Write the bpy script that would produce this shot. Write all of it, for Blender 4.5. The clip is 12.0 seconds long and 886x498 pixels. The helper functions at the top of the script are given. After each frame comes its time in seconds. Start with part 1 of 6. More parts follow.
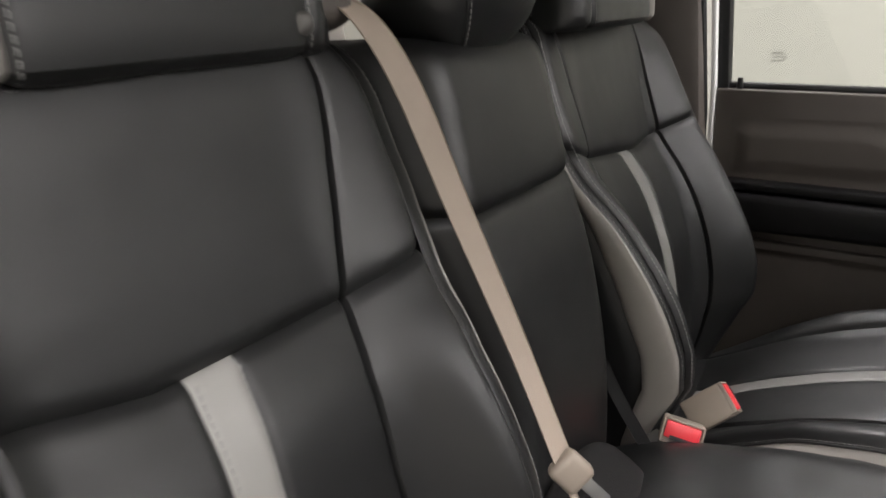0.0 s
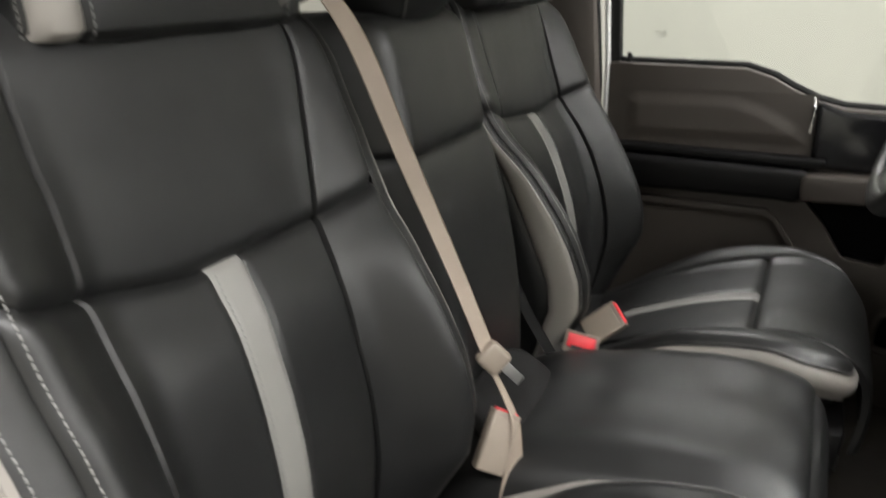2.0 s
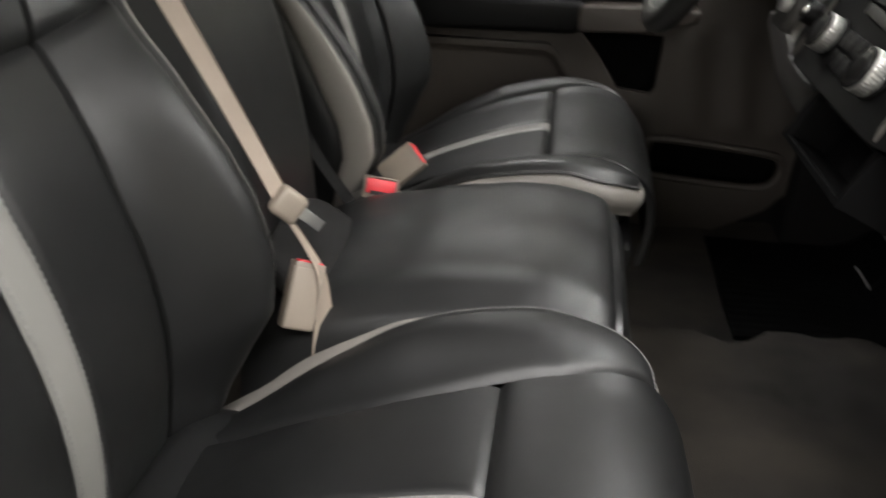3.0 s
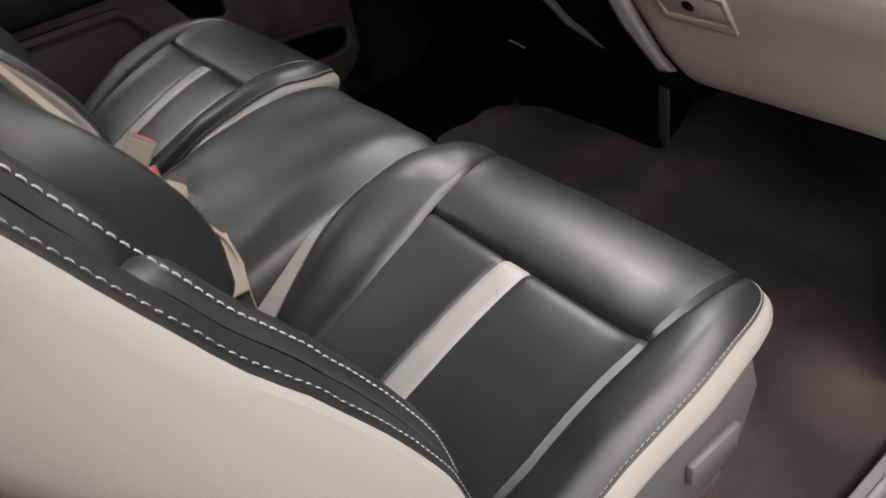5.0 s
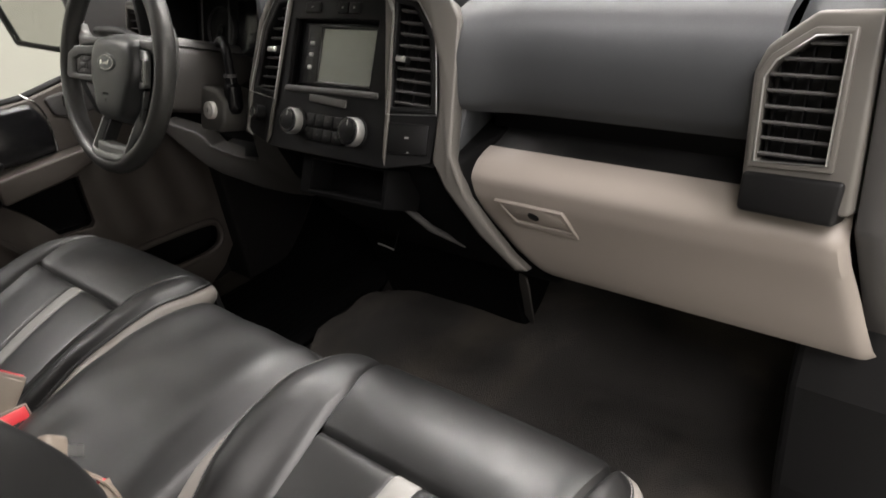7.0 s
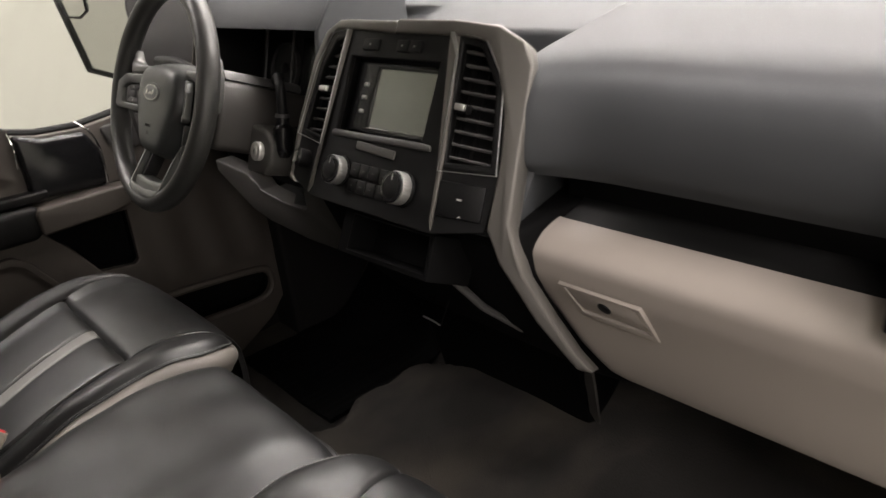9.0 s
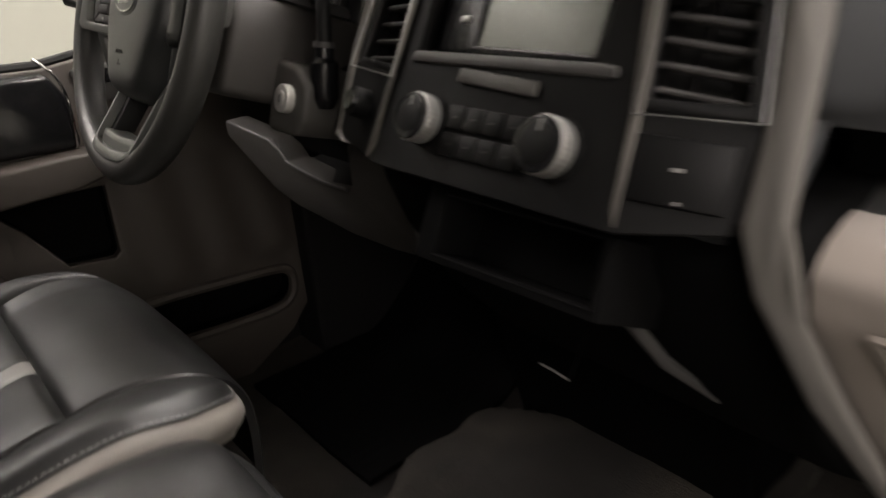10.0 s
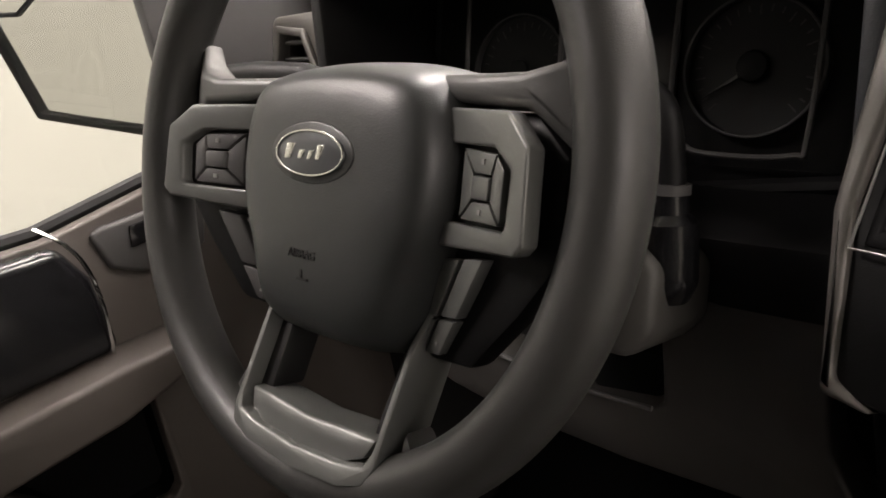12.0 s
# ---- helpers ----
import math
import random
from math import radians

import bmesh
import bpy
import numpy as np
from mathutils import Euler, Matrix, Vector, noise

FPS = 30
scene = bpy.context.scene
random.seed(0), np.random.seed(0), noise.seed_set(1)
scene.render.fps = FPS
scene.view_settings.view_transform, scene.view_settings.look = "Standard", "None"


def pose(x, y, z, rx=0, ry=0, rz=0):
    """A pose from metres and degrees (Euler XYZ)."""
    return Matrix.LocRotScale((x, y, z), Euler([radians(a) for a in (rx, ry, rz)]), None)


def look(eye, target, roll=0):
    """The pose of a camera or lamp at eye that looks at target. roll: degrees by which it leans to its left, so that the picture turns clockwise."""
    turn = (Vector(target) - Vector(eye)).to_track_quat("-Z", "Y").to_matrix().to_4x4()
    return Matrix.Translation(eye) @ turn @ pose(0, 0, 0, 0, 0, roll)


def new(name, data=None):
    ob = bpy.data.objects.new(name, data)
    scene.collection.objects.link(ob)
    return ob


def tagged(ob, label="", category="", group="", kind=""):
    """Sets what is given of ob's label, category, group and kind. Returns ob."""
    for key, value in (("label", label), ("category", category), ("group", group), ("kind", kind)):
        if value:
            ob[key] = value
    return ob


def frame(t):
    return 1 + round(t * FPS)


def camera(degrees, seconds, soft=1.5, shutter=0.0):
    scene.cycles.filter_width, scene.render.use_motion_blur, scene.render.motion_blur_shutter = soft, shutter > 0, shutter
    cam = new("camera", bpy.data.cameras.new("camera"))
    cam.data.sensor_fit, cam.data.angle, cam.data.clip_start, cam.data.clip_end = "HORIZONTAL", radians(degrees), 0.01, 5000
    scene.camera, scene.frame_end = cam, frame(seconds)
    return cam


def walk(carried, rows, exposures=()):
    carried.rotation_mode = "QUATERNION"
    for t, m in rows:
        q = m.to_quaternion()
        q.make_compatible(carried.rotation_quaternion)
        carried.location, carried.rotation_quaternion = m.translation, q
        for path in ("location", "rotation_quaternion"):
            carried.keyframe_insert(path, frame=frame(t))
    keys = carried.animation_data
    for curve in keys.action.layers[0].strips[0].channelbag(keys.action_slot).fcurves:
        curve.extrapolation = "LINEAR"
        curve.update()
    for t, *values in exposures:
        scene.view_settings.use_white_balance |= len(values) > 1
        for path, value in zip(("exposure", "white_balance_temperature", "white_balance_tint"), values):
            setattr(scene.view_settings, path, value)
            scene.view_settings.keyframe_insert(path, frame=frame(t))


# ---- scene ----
# A pickup cab seen through its open passenger door. x: forward, y: to the driver's side, z: up; floor at z = 0.
cam = camera(62.2, 12.0, shutter=0.5)
PATH = [
    (0.0, (-0.099, -0.684, 0.929), (-0.632, 0.102, 0.613), -2.6),
    (0.5, (-0.041, -0.838, 0.964), (-0.569, -0.036, 0.682), -1.6),
    (1.0, (-0.030, -0.897, 0.979), (-0.549, -0.084, 0.713), -1.1),
    (1.5, (-0.029, -0.891, 0.973), (-0.521, -0.065, 0.698), -1.2),
    (2.0, (-0.036, -0.852, 0.934), (-0.462, -0.016, 0.588), -1.3),
    (2.5, (-0.042, -0.811, 0.884), (-0.358, 0.035, 0.453), -0.8),
    (3.0, (-0.063, -0.796, 0.859), (-0.202, 0.058, 0.358), 0.4),
    (3.5, (-0.200, -0.868, 0.856), (-0.117, -0.026, 0.322), -1.9),
    (3.7, (-0.277, -0.900, 0.878), (-0.114, -0.085, 0.323), -3.0),
    (5.5, (-0.476, -0.878, 0.931), (-0.010, -0.239, 0.319), -11.9),
    (6.0, (-0.483, -0.877, 0.960), (0.051, -0.243, 0.400), -9.9),
    (6.5, (-0.471, -0.886, 0.993), (0.123, -0.262, 0.485), -9.0),
    (7.0, (-0.464, -0.896, 1.012), (0.164, -0.278, 0.538), -9.3),
    (7.2, (-0.464, -0.896, 1.017), (0.173, -0.281, 0.552), -9.4),
    (8.8, (-0.351, -0.837, 0.977), (0.254, -0.152, 0.571), -7.3),
    (9.0, (-0.314, -0.802, 0.955), (0.268, -0.091, 0.562), -6.7),
    (9.5, (-0.199, -0.650, 0.883), (0.369, 0.075, 0.493), -5.2),
    (10.0, (-0.147, -0.418, 0.806), (0.418, 0.305, 0.410), -5.2),
    (10.5, (-0.102, -0.104, 0.778), (0.502, 0.600, 0.405), -5.5),
    (11.0, (-0.087, 0.106, 0.815), (0.537, 0.786, 0.432), -6.8),
    (11.5, (-0.112, 0.132, 0.846), (0.530, 0.798, 0.467), -8.9),
    (12.0, (-0.104, 0.123, 0.854), (0.549, 0.782, 0.480), -9.9),
]
walk(cam, [(t, look(eye, target, roll)) for t, eye, target, roll in PATH],
     exposures=[(0.0, -0.15, 6500, 16), (0.7, 0.12, 6500, 14), (1.6, 0.08, 6500, 11), (2.0, -0.12, 6500, 11), (2.5, -0.16, 6500, 12), (3.0, -0.08, 6500, 12), (3.6, 0.0, 6500, 13), (5.5, -0.03, 6600, 15), (7.2, 0.02, 6700, 15), (8.8, -0.05, 6850, 17), (9.5, -0.18, 6900, 17), (10.5, 0.05, 7000, 18), (11.0, 0.38, 7000, 19), (12.0, 0.3, 7000, 20)])

# ---------------------------------------------------------------- light: a cream studio, lit by added lamps out of view
world = bpy.data.worlds.new("studio_air")
scene.world = world
world.use_nodes = True
world.node_tree.nodes["Background"].inputs[0].default_value = (0.9, 0.88, 0.8, 1)
world.node_tree.nodes["Background"].inputs[1].default_value = 0.01


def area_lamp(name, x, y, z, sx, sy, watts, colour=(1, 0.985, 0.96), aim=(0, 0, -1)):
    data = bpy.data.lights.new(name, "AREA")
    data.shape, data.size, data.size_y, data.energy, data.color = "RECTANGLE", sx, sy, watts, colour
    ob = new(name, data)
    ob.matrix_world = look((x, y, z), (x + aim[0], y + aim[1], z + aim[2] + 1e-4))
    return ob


# assumed ceiling lamps, never in view; places and watts tuned to the cab's brightness
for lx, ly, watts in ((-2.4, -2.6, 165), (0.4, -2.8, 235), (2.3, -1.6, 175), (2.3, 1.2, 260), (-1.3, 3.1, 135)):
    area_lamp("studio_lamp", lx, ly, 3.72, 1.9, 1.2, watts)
# low fills added to brighten wheel, dash and seat backs; no known source
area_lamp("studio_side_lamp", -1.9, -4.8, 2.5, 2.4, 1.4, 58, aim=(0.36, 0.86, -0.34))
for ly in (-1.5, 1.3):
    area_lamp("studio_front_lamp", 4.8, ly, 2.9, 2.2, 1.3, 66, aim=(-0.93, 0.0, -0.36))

# ---------------------------------------------------------------- materials


def shader(name, colour, rough=0.5, metal=0.0, spec=0.5, grain=0.0, grain_size=400.0, vary=0.15, vary_size=7.0, bump=0.1, kind="noise", island=0.0):
    """A painted, moulded or woven surface: base colour with cloudy variation, fine relief and uneven gloss."""
    m = bpy.data.materials.new(name)
    m.use_nodes = True
    n, l = m.node_tree.nodes, m.node_tree.links
    b = n["Principled BSDF"]
    b.inputs["Metallic"].default_value = metal
    b.inputs["Specular IOR Level"].default_value = spec
    tc = n.new("ShaderNodeTexCoord")
    big = n.new("ShaderNodeTexNoise")
    big.inputs["Scale"].default_value, big.inputs["Detail"].default_value = vary_size, 4
    l.new(tc.outputs["Object"], big.inputs["Vector"])
    mix = n.new("ShaderNodeMix")
    mix.data_type = "RGBA"
    lo = [c * (1 - vary) for c in colour]
    hi = [min(1, c * (1 + vary)) for c in colour]
    mix.inputs["A"].default_value, mix.inputs["B"].default_value = (*lo, 1), (*hi, 1)
    l.new(big.outputs["Fac"], mix.inputs["Factor"])
    l.new(mix.outputs["Result"], b.inputs["Base Color"])
    ramp = n.new("ShaderNodeMapRange")
    ramp.inputs["To Min"].default_value, ramp.inputs["To Max"].default_value = max(0, rough - 0.06), min(1, rough + 0.06)
    l.new(big.outputs["Fac"], ramp.inputs["Value"])
    l.new(ramp.outputs["Result"], b.inputs["Roughness"])
    if grain:
        if kind == "cells":
            g = n.new("ShaderNodeTexVoronoi")
            out = g.outputs["Distance"]
        else:
            g = n.new("ShaderNodeTexNoise")
            g.inputs["Detail"].default_value = 3
            out = g.outputs["Fac"]
        g.inputs["Scale"].default_value = grain_size
        l.new(tc.outputs["Object"], g.inputs["Vector"])
        bp = n.new("ShaderNodeBump")
        bp.inputs["Strength"].default_value, bp.inputs["Distance"].default_value = bump, grain
        l.new(out, bp.inputs["Height"])
        l.new(bp.outputs["Normal"], b.inputs["Normal"])
    return m


LEATHER = shader("black_leather", (0.0072, 0.0074, 0.0074), 0.435, spec=0.55, grain=0.0003, grain_size=1300, bump=0.20, kind="cells", vary=0.2)
LEATHER_SIDE = shader("pale_leather", (0.215, 0.200, 0.182), 0.5, grain=0.0003, grain_size=1500, bump=0.14, kind="cells", vary=0.06)


def creases(m, size, depth, strength):
    """Adds the soft, drawn wrinkles of leather under its grain."""
    n, l = m.node_tree.nodes, m.node_tree.links
    w = n.new("ShaderNodeTexNoise")
    w.inputs["Scale"].default_value, w.inputs["Detail"].default_value, w.inputs["Distortion"].default_value = size, 3, 1.2
    l.new(n["Texture Coordinate"].outputs["Object"], w.inputs["Vector"])
    b = n.new("ShaderNodeBump")
    b.inputs["Strength"].default_value, b.inputs["Distance"].default_value = strength, depth
    l.new(w.outputs["Fac"], b.inputs["Height"])
    l.new(b.outputs["Normal"], n["Bump"].inputs["Normal"])


creases(LEATHER, 45, 0.003, 0.045)
creases(LEATHER_SIDE, 45, 0.003, 0.05)
STRIP = shader("grey_leather", (0.20, 0.196, 0.184), 0.5, grain=0.0003, grain_size=1500, bump=0.14, kind="cells", vary=0.07)
THREAD = shader("pale_thread", (0.19, 0.187, 0.18), 0.7)
PIPING = shader("dark_piping", (0.012, 0.012, 0.012), 0.5)
TAUPE = shader("taupe_plastic", (0.061, 0.0515, 0.0445), 0.55, grain=0.0003, grain_size=1200, bump=0.2, kind="cells", vary=0.06)
BEIGE = shader("warm_grey_plastic", (0.275, 0.243, 0.217), 0.52, grain=0.0003, grain_size=1200, bump=0.2, kind="cells", vary=0.04)
BLACK = shader("black_plastic", (0.0055, 0.0055, 0.0057), 0.5, spec=0.20, grain=0.0003, grain_size=1200, bump=0.2, kind="cells", vary=0.15)
PAD = shader("soft_dash_pad", (0.044, 0.047, 0.050), 0.64, spec=0.3, grain=0.0004, grain_size=1000, bump=0.22, kind="cells", vary=0.12)
GLOSS = shader("gloss_black", (0.01, 0.01, 0.011), 0.2, vary=0.1)
SATIN = shader("satin_silver_trim", (0.120, 0.113, 0.103), 0.42, metal=0.3, vary=0.05)
WTRIM = shader("dark_satin_trim", (0.120, 0.124, 0.117), 0.36, metal=0.25, vary=0.06)
CHROME = shader("chrome", (0.75, 0.75, 0.73), 0.14, metal=1.0, vary=0.03)
# the rim's grain in lighter grey: light on the spokes put into the colour
LIT_SPOKE = shader("lit_spoke_grain", (0.066, 0.066, 0.063), 0.42, grain=0.0003, grain_size=1300, bump=0.2, kind="cells", vary=0.12)
SATIN_CHROME = shader("satin_chrome", (0.58, 0.58, 0.56), 0.34, metal=0.85, vary=0.05)
CARPET = shader("charcoal_carpet", (0.032, 0.030, 0.0285), 0.95, spec=0.1, grain=0.004, grain_size=420, bump=0.9, vary=0.35, vary_size=9)
nt = CARPET.node_tree
dust = nt.nodes.new("ShaderNodeTexNoise")
dust.inputs["Scale"].default_value, dust.inputs["Detail"].default_value = 5.5, 6
lift = nt.nodes.new("ShaderNodeMapRange")
lift.inputs["From Min"].default_value, lift.inputs["From Max"].default_value = 0.46, 0.80
tint = nt.nodes.new("ShaderNodeMix")
tint.data_type = "RGBA"
tint.inputs["B"].default_value = (0.090, 0.078, 0.064, 1)
old = nt.nodes["Principled BSDF"].inputs["Base Color"].links[0].from_socket
nt.links.new(dust.outputs["Fac"], lift.inputs["Value"])
where = nt.nodes.new("ShaderNodeVectorMath")
where.operation = "DISTANCE"
where.inputs[1].default_value = (0.34, -0.628, 0.0)
nt.links.new(nt.nodes["Texture Coordinate"].outputs["Object"], where.inputs[0])
near = nt.nodes.new("ShaderNodeMapRange")
near.inputs["From Min"].default_value, near.inputs["From Max"].default_value = 0.13, 0.01
near.inputs["To Max"].default_value = 1.9
patchy = nt.nodes.new("ShaderNodeMath")
patchy.operation = "MULTIPLY_ADD"
nt.links.new(where.outputs["Value"], near.inputs["Value"])
nt.links.new(near.outputs["Result"], patchy.inputs[0])
nt.links.new(dust.outputs["Fac"], patchy.inputs[1])
nt.links.new(lift.outputs["Result"], patchy.inputs[2])
nt.links.new(patchy.outputs["Value"], tint.inputs["Factor"])
nt.links.new(old, tint.inputs["A"])
nt.links.new(tint.outputs["Result"], nt.nodes["Principled BSDF"].inputs["Base Color"])
# near-black plastic; its colour also holds the shade of recesses and the under-dash
MATT = shader("matt_black_and_shade", (0.0032, 0.0032, 0.0033), 0.8, spec=0.06, grain=0.0003, grain_size=1200, bump=0.2, kind="cells")
REAR_CLOTH = shader("dark_seat_cloth", (0.032, 0.029, 0.027), 0.85, spec=0.25, grain=0.002, grain_size=600, bump=0.5)
CLOTH = shader("black_cloth", (0.010, 0.0095, 0.0095), 0.9, spec=0.2, grain=0.002, grain_size=500, bump=0.6)
WEBBING = shader("tan_webbing", (0.27, 0.222, 0.180), 0.75, grain=0.0012, grain_size=800, bump=0.6, vary=0.08, vary_size=30)
BUCKLE = shader("tan_plastic", (0.22, 0.185, 0.150), 0.5, vary=0.08)
RED = shader("red_button", (0.62, 0.03, 0.04), 0.4, vary=0.08)
HEADLINER = shader("pale_headliner", (0.30, 0.285, 0.26), 0.95, grain=0.001, grain_size=500, bump=0.4)
PAINT = shader("white_body_paint", (0.72, 0.72, 0.70), 0.25, vary=0.03)
STEEL = shader("grey_steel", (0.42, 0.42, 0.41), 0.35, metal=0.9)
RUBBER = shader("black_rubber", (0.0065, 0.0065, 0.0065), 0.6, spec=0.3)
WALL = shader("cream_wall", (0.45, 0.446, 0.405), 0.9, vary=0.03, vary_size=0.7)
CONCRETE = shader("pale_concrete", (0.42, 0.41, 0.38), 0.7, vary=0.12, vary_size=2, grain=0.002, grain_size=60)
RIM = shader("wheel_rim_urethane", (0.031, 0.031, 0.0293), 0.40, grain=0.0003, grain_size=1300, bump=0.2, kind="cells", vary=0.15)
POD = shader("satin_taupe_plastic", (0.115, 0.108, 0.098), 0.42, metal=0.15, vary=0.05)
BOSS = shader("grey_column_plastic", (0.072, 0.069, 0.064), 0.5, grain=0.0003, grain_size=1200, bump=0.2, kind="cells", vary=0.06)
LOCK = shader("satin_lock_metal", (0.62, 0.61, 0.58), 0.42, metal=0.4)
FOLD = shader("grey_felt", (0.085, 0.080, 0.075), 0.95, spec=0.1, grain=0.002, grain_size=500, bump=0.5)
HUB = shader("airbag_cover_grain", (0.024, 0.0262, 0.0255), 0.42, spec=0.55, grain=0.0003, grain_size=1000, bump=0.2, kind="cells", vary=0.1)
FAINT = shader("faint_print", (0.022, 0.022, 0.022), 0.6)
MOULD = shader("grey_moulded_plastic", (0.06, 0.058, 0.057), 0.5, grain=0.0003, grain_size=1200, bump=0.2, kind="cells")
KNEE = shader("dark_knee_plastic", (0.039, 0.036, 0.033), 0.55, grain=0.0003, grain_size=1200, bump=0.2, kind="cells")
SCUFF = shader("scuffed_grey_plastic", (0.16, 0.16, 0.165), 0.5, vary=0.2, vary_size=15)
INK = shader("dark_print", (0.004, 0.004, 0.004), 0.6)
PALE_INK = shader("pale_print", (0.22, 0.22, 0.21), 0.5)
BADGE = shader("badge_grey", (0.11, 0.115, 0.12), 0.3, metal=0.5, vary=0.05)


def glass(name, tint=(1, 1, 1), rough=0.0):
    m = bpy.data.materials.new(name)
    m.use_nodes = True
    b = m.node_tree.nodes["Principled BSDF"]
    b.inputs["Base Color"].default_value = (*tint, 1)
    b.inputs["Transmission Weight"].default_value = 1
    b.inputs["Roughness"].default_value, b.inputs["IOR"].default_value = rough, 1.45
    return m


PANE = glass("window_glass", (0.96, 0.99, 0.96))
SCREEN = shader("screen_face", (0.34, 0.358, 0.335), 0.24, metal=0.9, vary=0.02)

# ---------------------------------------------------------------- mesh helpers


def thing(name, label, category, group="", kind="", at=(0, 0, 0)):
    ob = new(name)
    ob.location = at
    ob.empty_display_size = 0.05
    bpy.context.view_layer.update()
    return tagged(ob, label, category, group, kind)


def part(name, bm, material, parent=None, label="", smooth=True):
    me = bpy.data.meshes.new(name)
    bm.normal_update()
    bm.to_mesh(me)
    bm.free()
    mats = material if isinstance(material, (list, tuple)) else [material]
    for m in mats:
        me.materials.append(m)
    for p in me.polygons:
        p.use_smooth = smooth
    ob = new(name, me)
    if parent is not None:
        ob.parent = parent
        ob.matrix_parent_inverse = parent.matrix_world.inverted()
    if smooth:
        me.set_sharp_from_angle(angle=radians(38))
    return tagged(ob, label)


def rounded(bm, width, segments=2, sharp=30):
    edges = [e for e in bm.edges if len(e.link_faces) == 2 and e.calc_face_angle(0) > radians(sharp)]
    if width > 0 and edges:
        bmesh.ops.bevel(bm, geom=edges, offset=width, segments=segments, affect="EDGES", profile=0.5, clamp_overlap=True)
    return bm


def block(cx, cy, cz, sx, sy, sz, bevel=0.004, turn=None, segments=2):
    bm = bmesh.new()
    bmesh.ops.create_cube(bm, size=1, matrix=Matrix.Diagonal((sx, sy, sz, 1)))
    rounded(bm, bevel, segments)
    m = Matrix.Translation((cx, cy, cz))
    bm.transform(m @ turn if turn is not None else m)
    return bm


def slab(points, near, far, m=None, bevel=0.003, segments=2, holes=()):
    """A plate: an outline in the plane of m's x and y, reaching from near to far along m's z. holes: outlines cut through it."""
    bm = bmesh.new()
    loops = [points, *holes]
    rings = []
    for z in (near, far):
        vs = [[bm.verts.new((x, y, z)) for x, y in lp] for lp in loops]
        rings.append(vs)
    for z in (0, 1):
        edges = []
        for lp in rings[z]:
            edges += [bm.edges.new((lp[i], lp[(i + 1) % len(lp)])) for i in range(len(lp))]
        if len(holes) == 1 and len(holes[0]) == len(points):
            a, b = rings[z]
            for i in range(len(a)):
                j = (i + 1) % len(a)
                bm.faces.new((a[i], a[j], b[j], b[i]))
        elif holes:
            bmesh.ops.triangle_fill(bm, edges=edges, use_beauty=True, use_dissolve=True)
        else:
            bm.faces.new(rings[z][0])
    for k in range(len(loops)):
        a, b = rings[0][k], rings[1][k]
        for i in range(len(a)):
            j = (i + 1) % len(a)
            bm.faces.new((a[i], a[j], b[j], b[i]))
    bmesh.ops.recalc_face_normals(bm, faces=bm.faces)
    rounded(bm, bevel, segments)
    if m is not None:
        bm.transform(m)
    return bm


XZ = Matrix(((1, 0, 0, 0), (0, 0, -1, 0), (0, 1, 0, 0), (0, 0, 0, 1)))  # plan x, z; depth towards -y


def profile(points, y0, y1, bevel=0.004, segments=2):
    """A bar whose outline lies in x and z, from y0 to y1."""
    return slab(points, -y1, -y0, XZ, bevel, segments)


def curve(points, n=12, closed=False):
    """Catmull-Rom through the points."""
    pts = [np.array(p, float) for p in points]
    out = []
    count = len(pts) if closed else len(pts) - 1
    for i in range(count):
        if closed:
            p0, p1, p2, p3 = (pts[(i + k) % len(pts)] for k in (-1, 0, 1, 2))
        else:
            p1, p2 = pts[i], pts[i + 1]
            p0 = pts[i - 1] if i else 2 * p1 - p2
            p3 = pts[i + 2] if i + 2 < len(pts) else 2 * p2 - p1
        for k in range(n):
            t = k / n
            out.append(0.5 * (2 * p1 + (p2 - p0) * t + (2 * p0 - 5 * p1 + 4 * p2 - p3) * t * t + (3 * p1 - p0 - 3 * p2 + p3) * t ** 3))
    if not closed:
        out.append(pts[-1])
    return out


def tube(points, radius, sides=10, closed=False, flat=1.0, up=(0, 0, 1), caps=True):
    """A rod along the points; radius may be a list. flat squashes it along the up direction."""
    pts = [Vector(p) for p in points]
    n = len(pts)
    rad = radius if isinstance(radius, (list, tuple)) else [radius] * n
    bm = bmesh.new()
    rings = []
    for i, p in enumerate(pts):
        a = pts[(i - 1) % n] if closed or i else p
        b = pts[(i + 1) % n] if closed or i < n - 1 else p
        d = (b - a).normalized()
        s = d.cross(Vector(up))
        s = s.normalized() if s.length > 1e-4 else d.orthogonal().normalized()
        w = s.cross(d)
        rings.append([bm.verts.new(p + rad[i] * (math.cos(2 * math.pi * k / sides) * s + flat * math.sin(2 * math.pi * k / sides) * w)) for k in range(sides)])
    for i in range(n if closed else n - 1):
        a, b = rings[i], rings[(i + 1) % n]
        for k in range(sides):
            bm.faces.new((a[k], a[(k + 1) % sides], b[(k + 1) % sides], b[k]))
    if not closed and caps:
        bm.faces.new(rings[0][::-1])
        bm.faces.new(rings[-1])
    bmesh.ops.recalc_face_normals(bm, faces=bm.faces)
    return bm


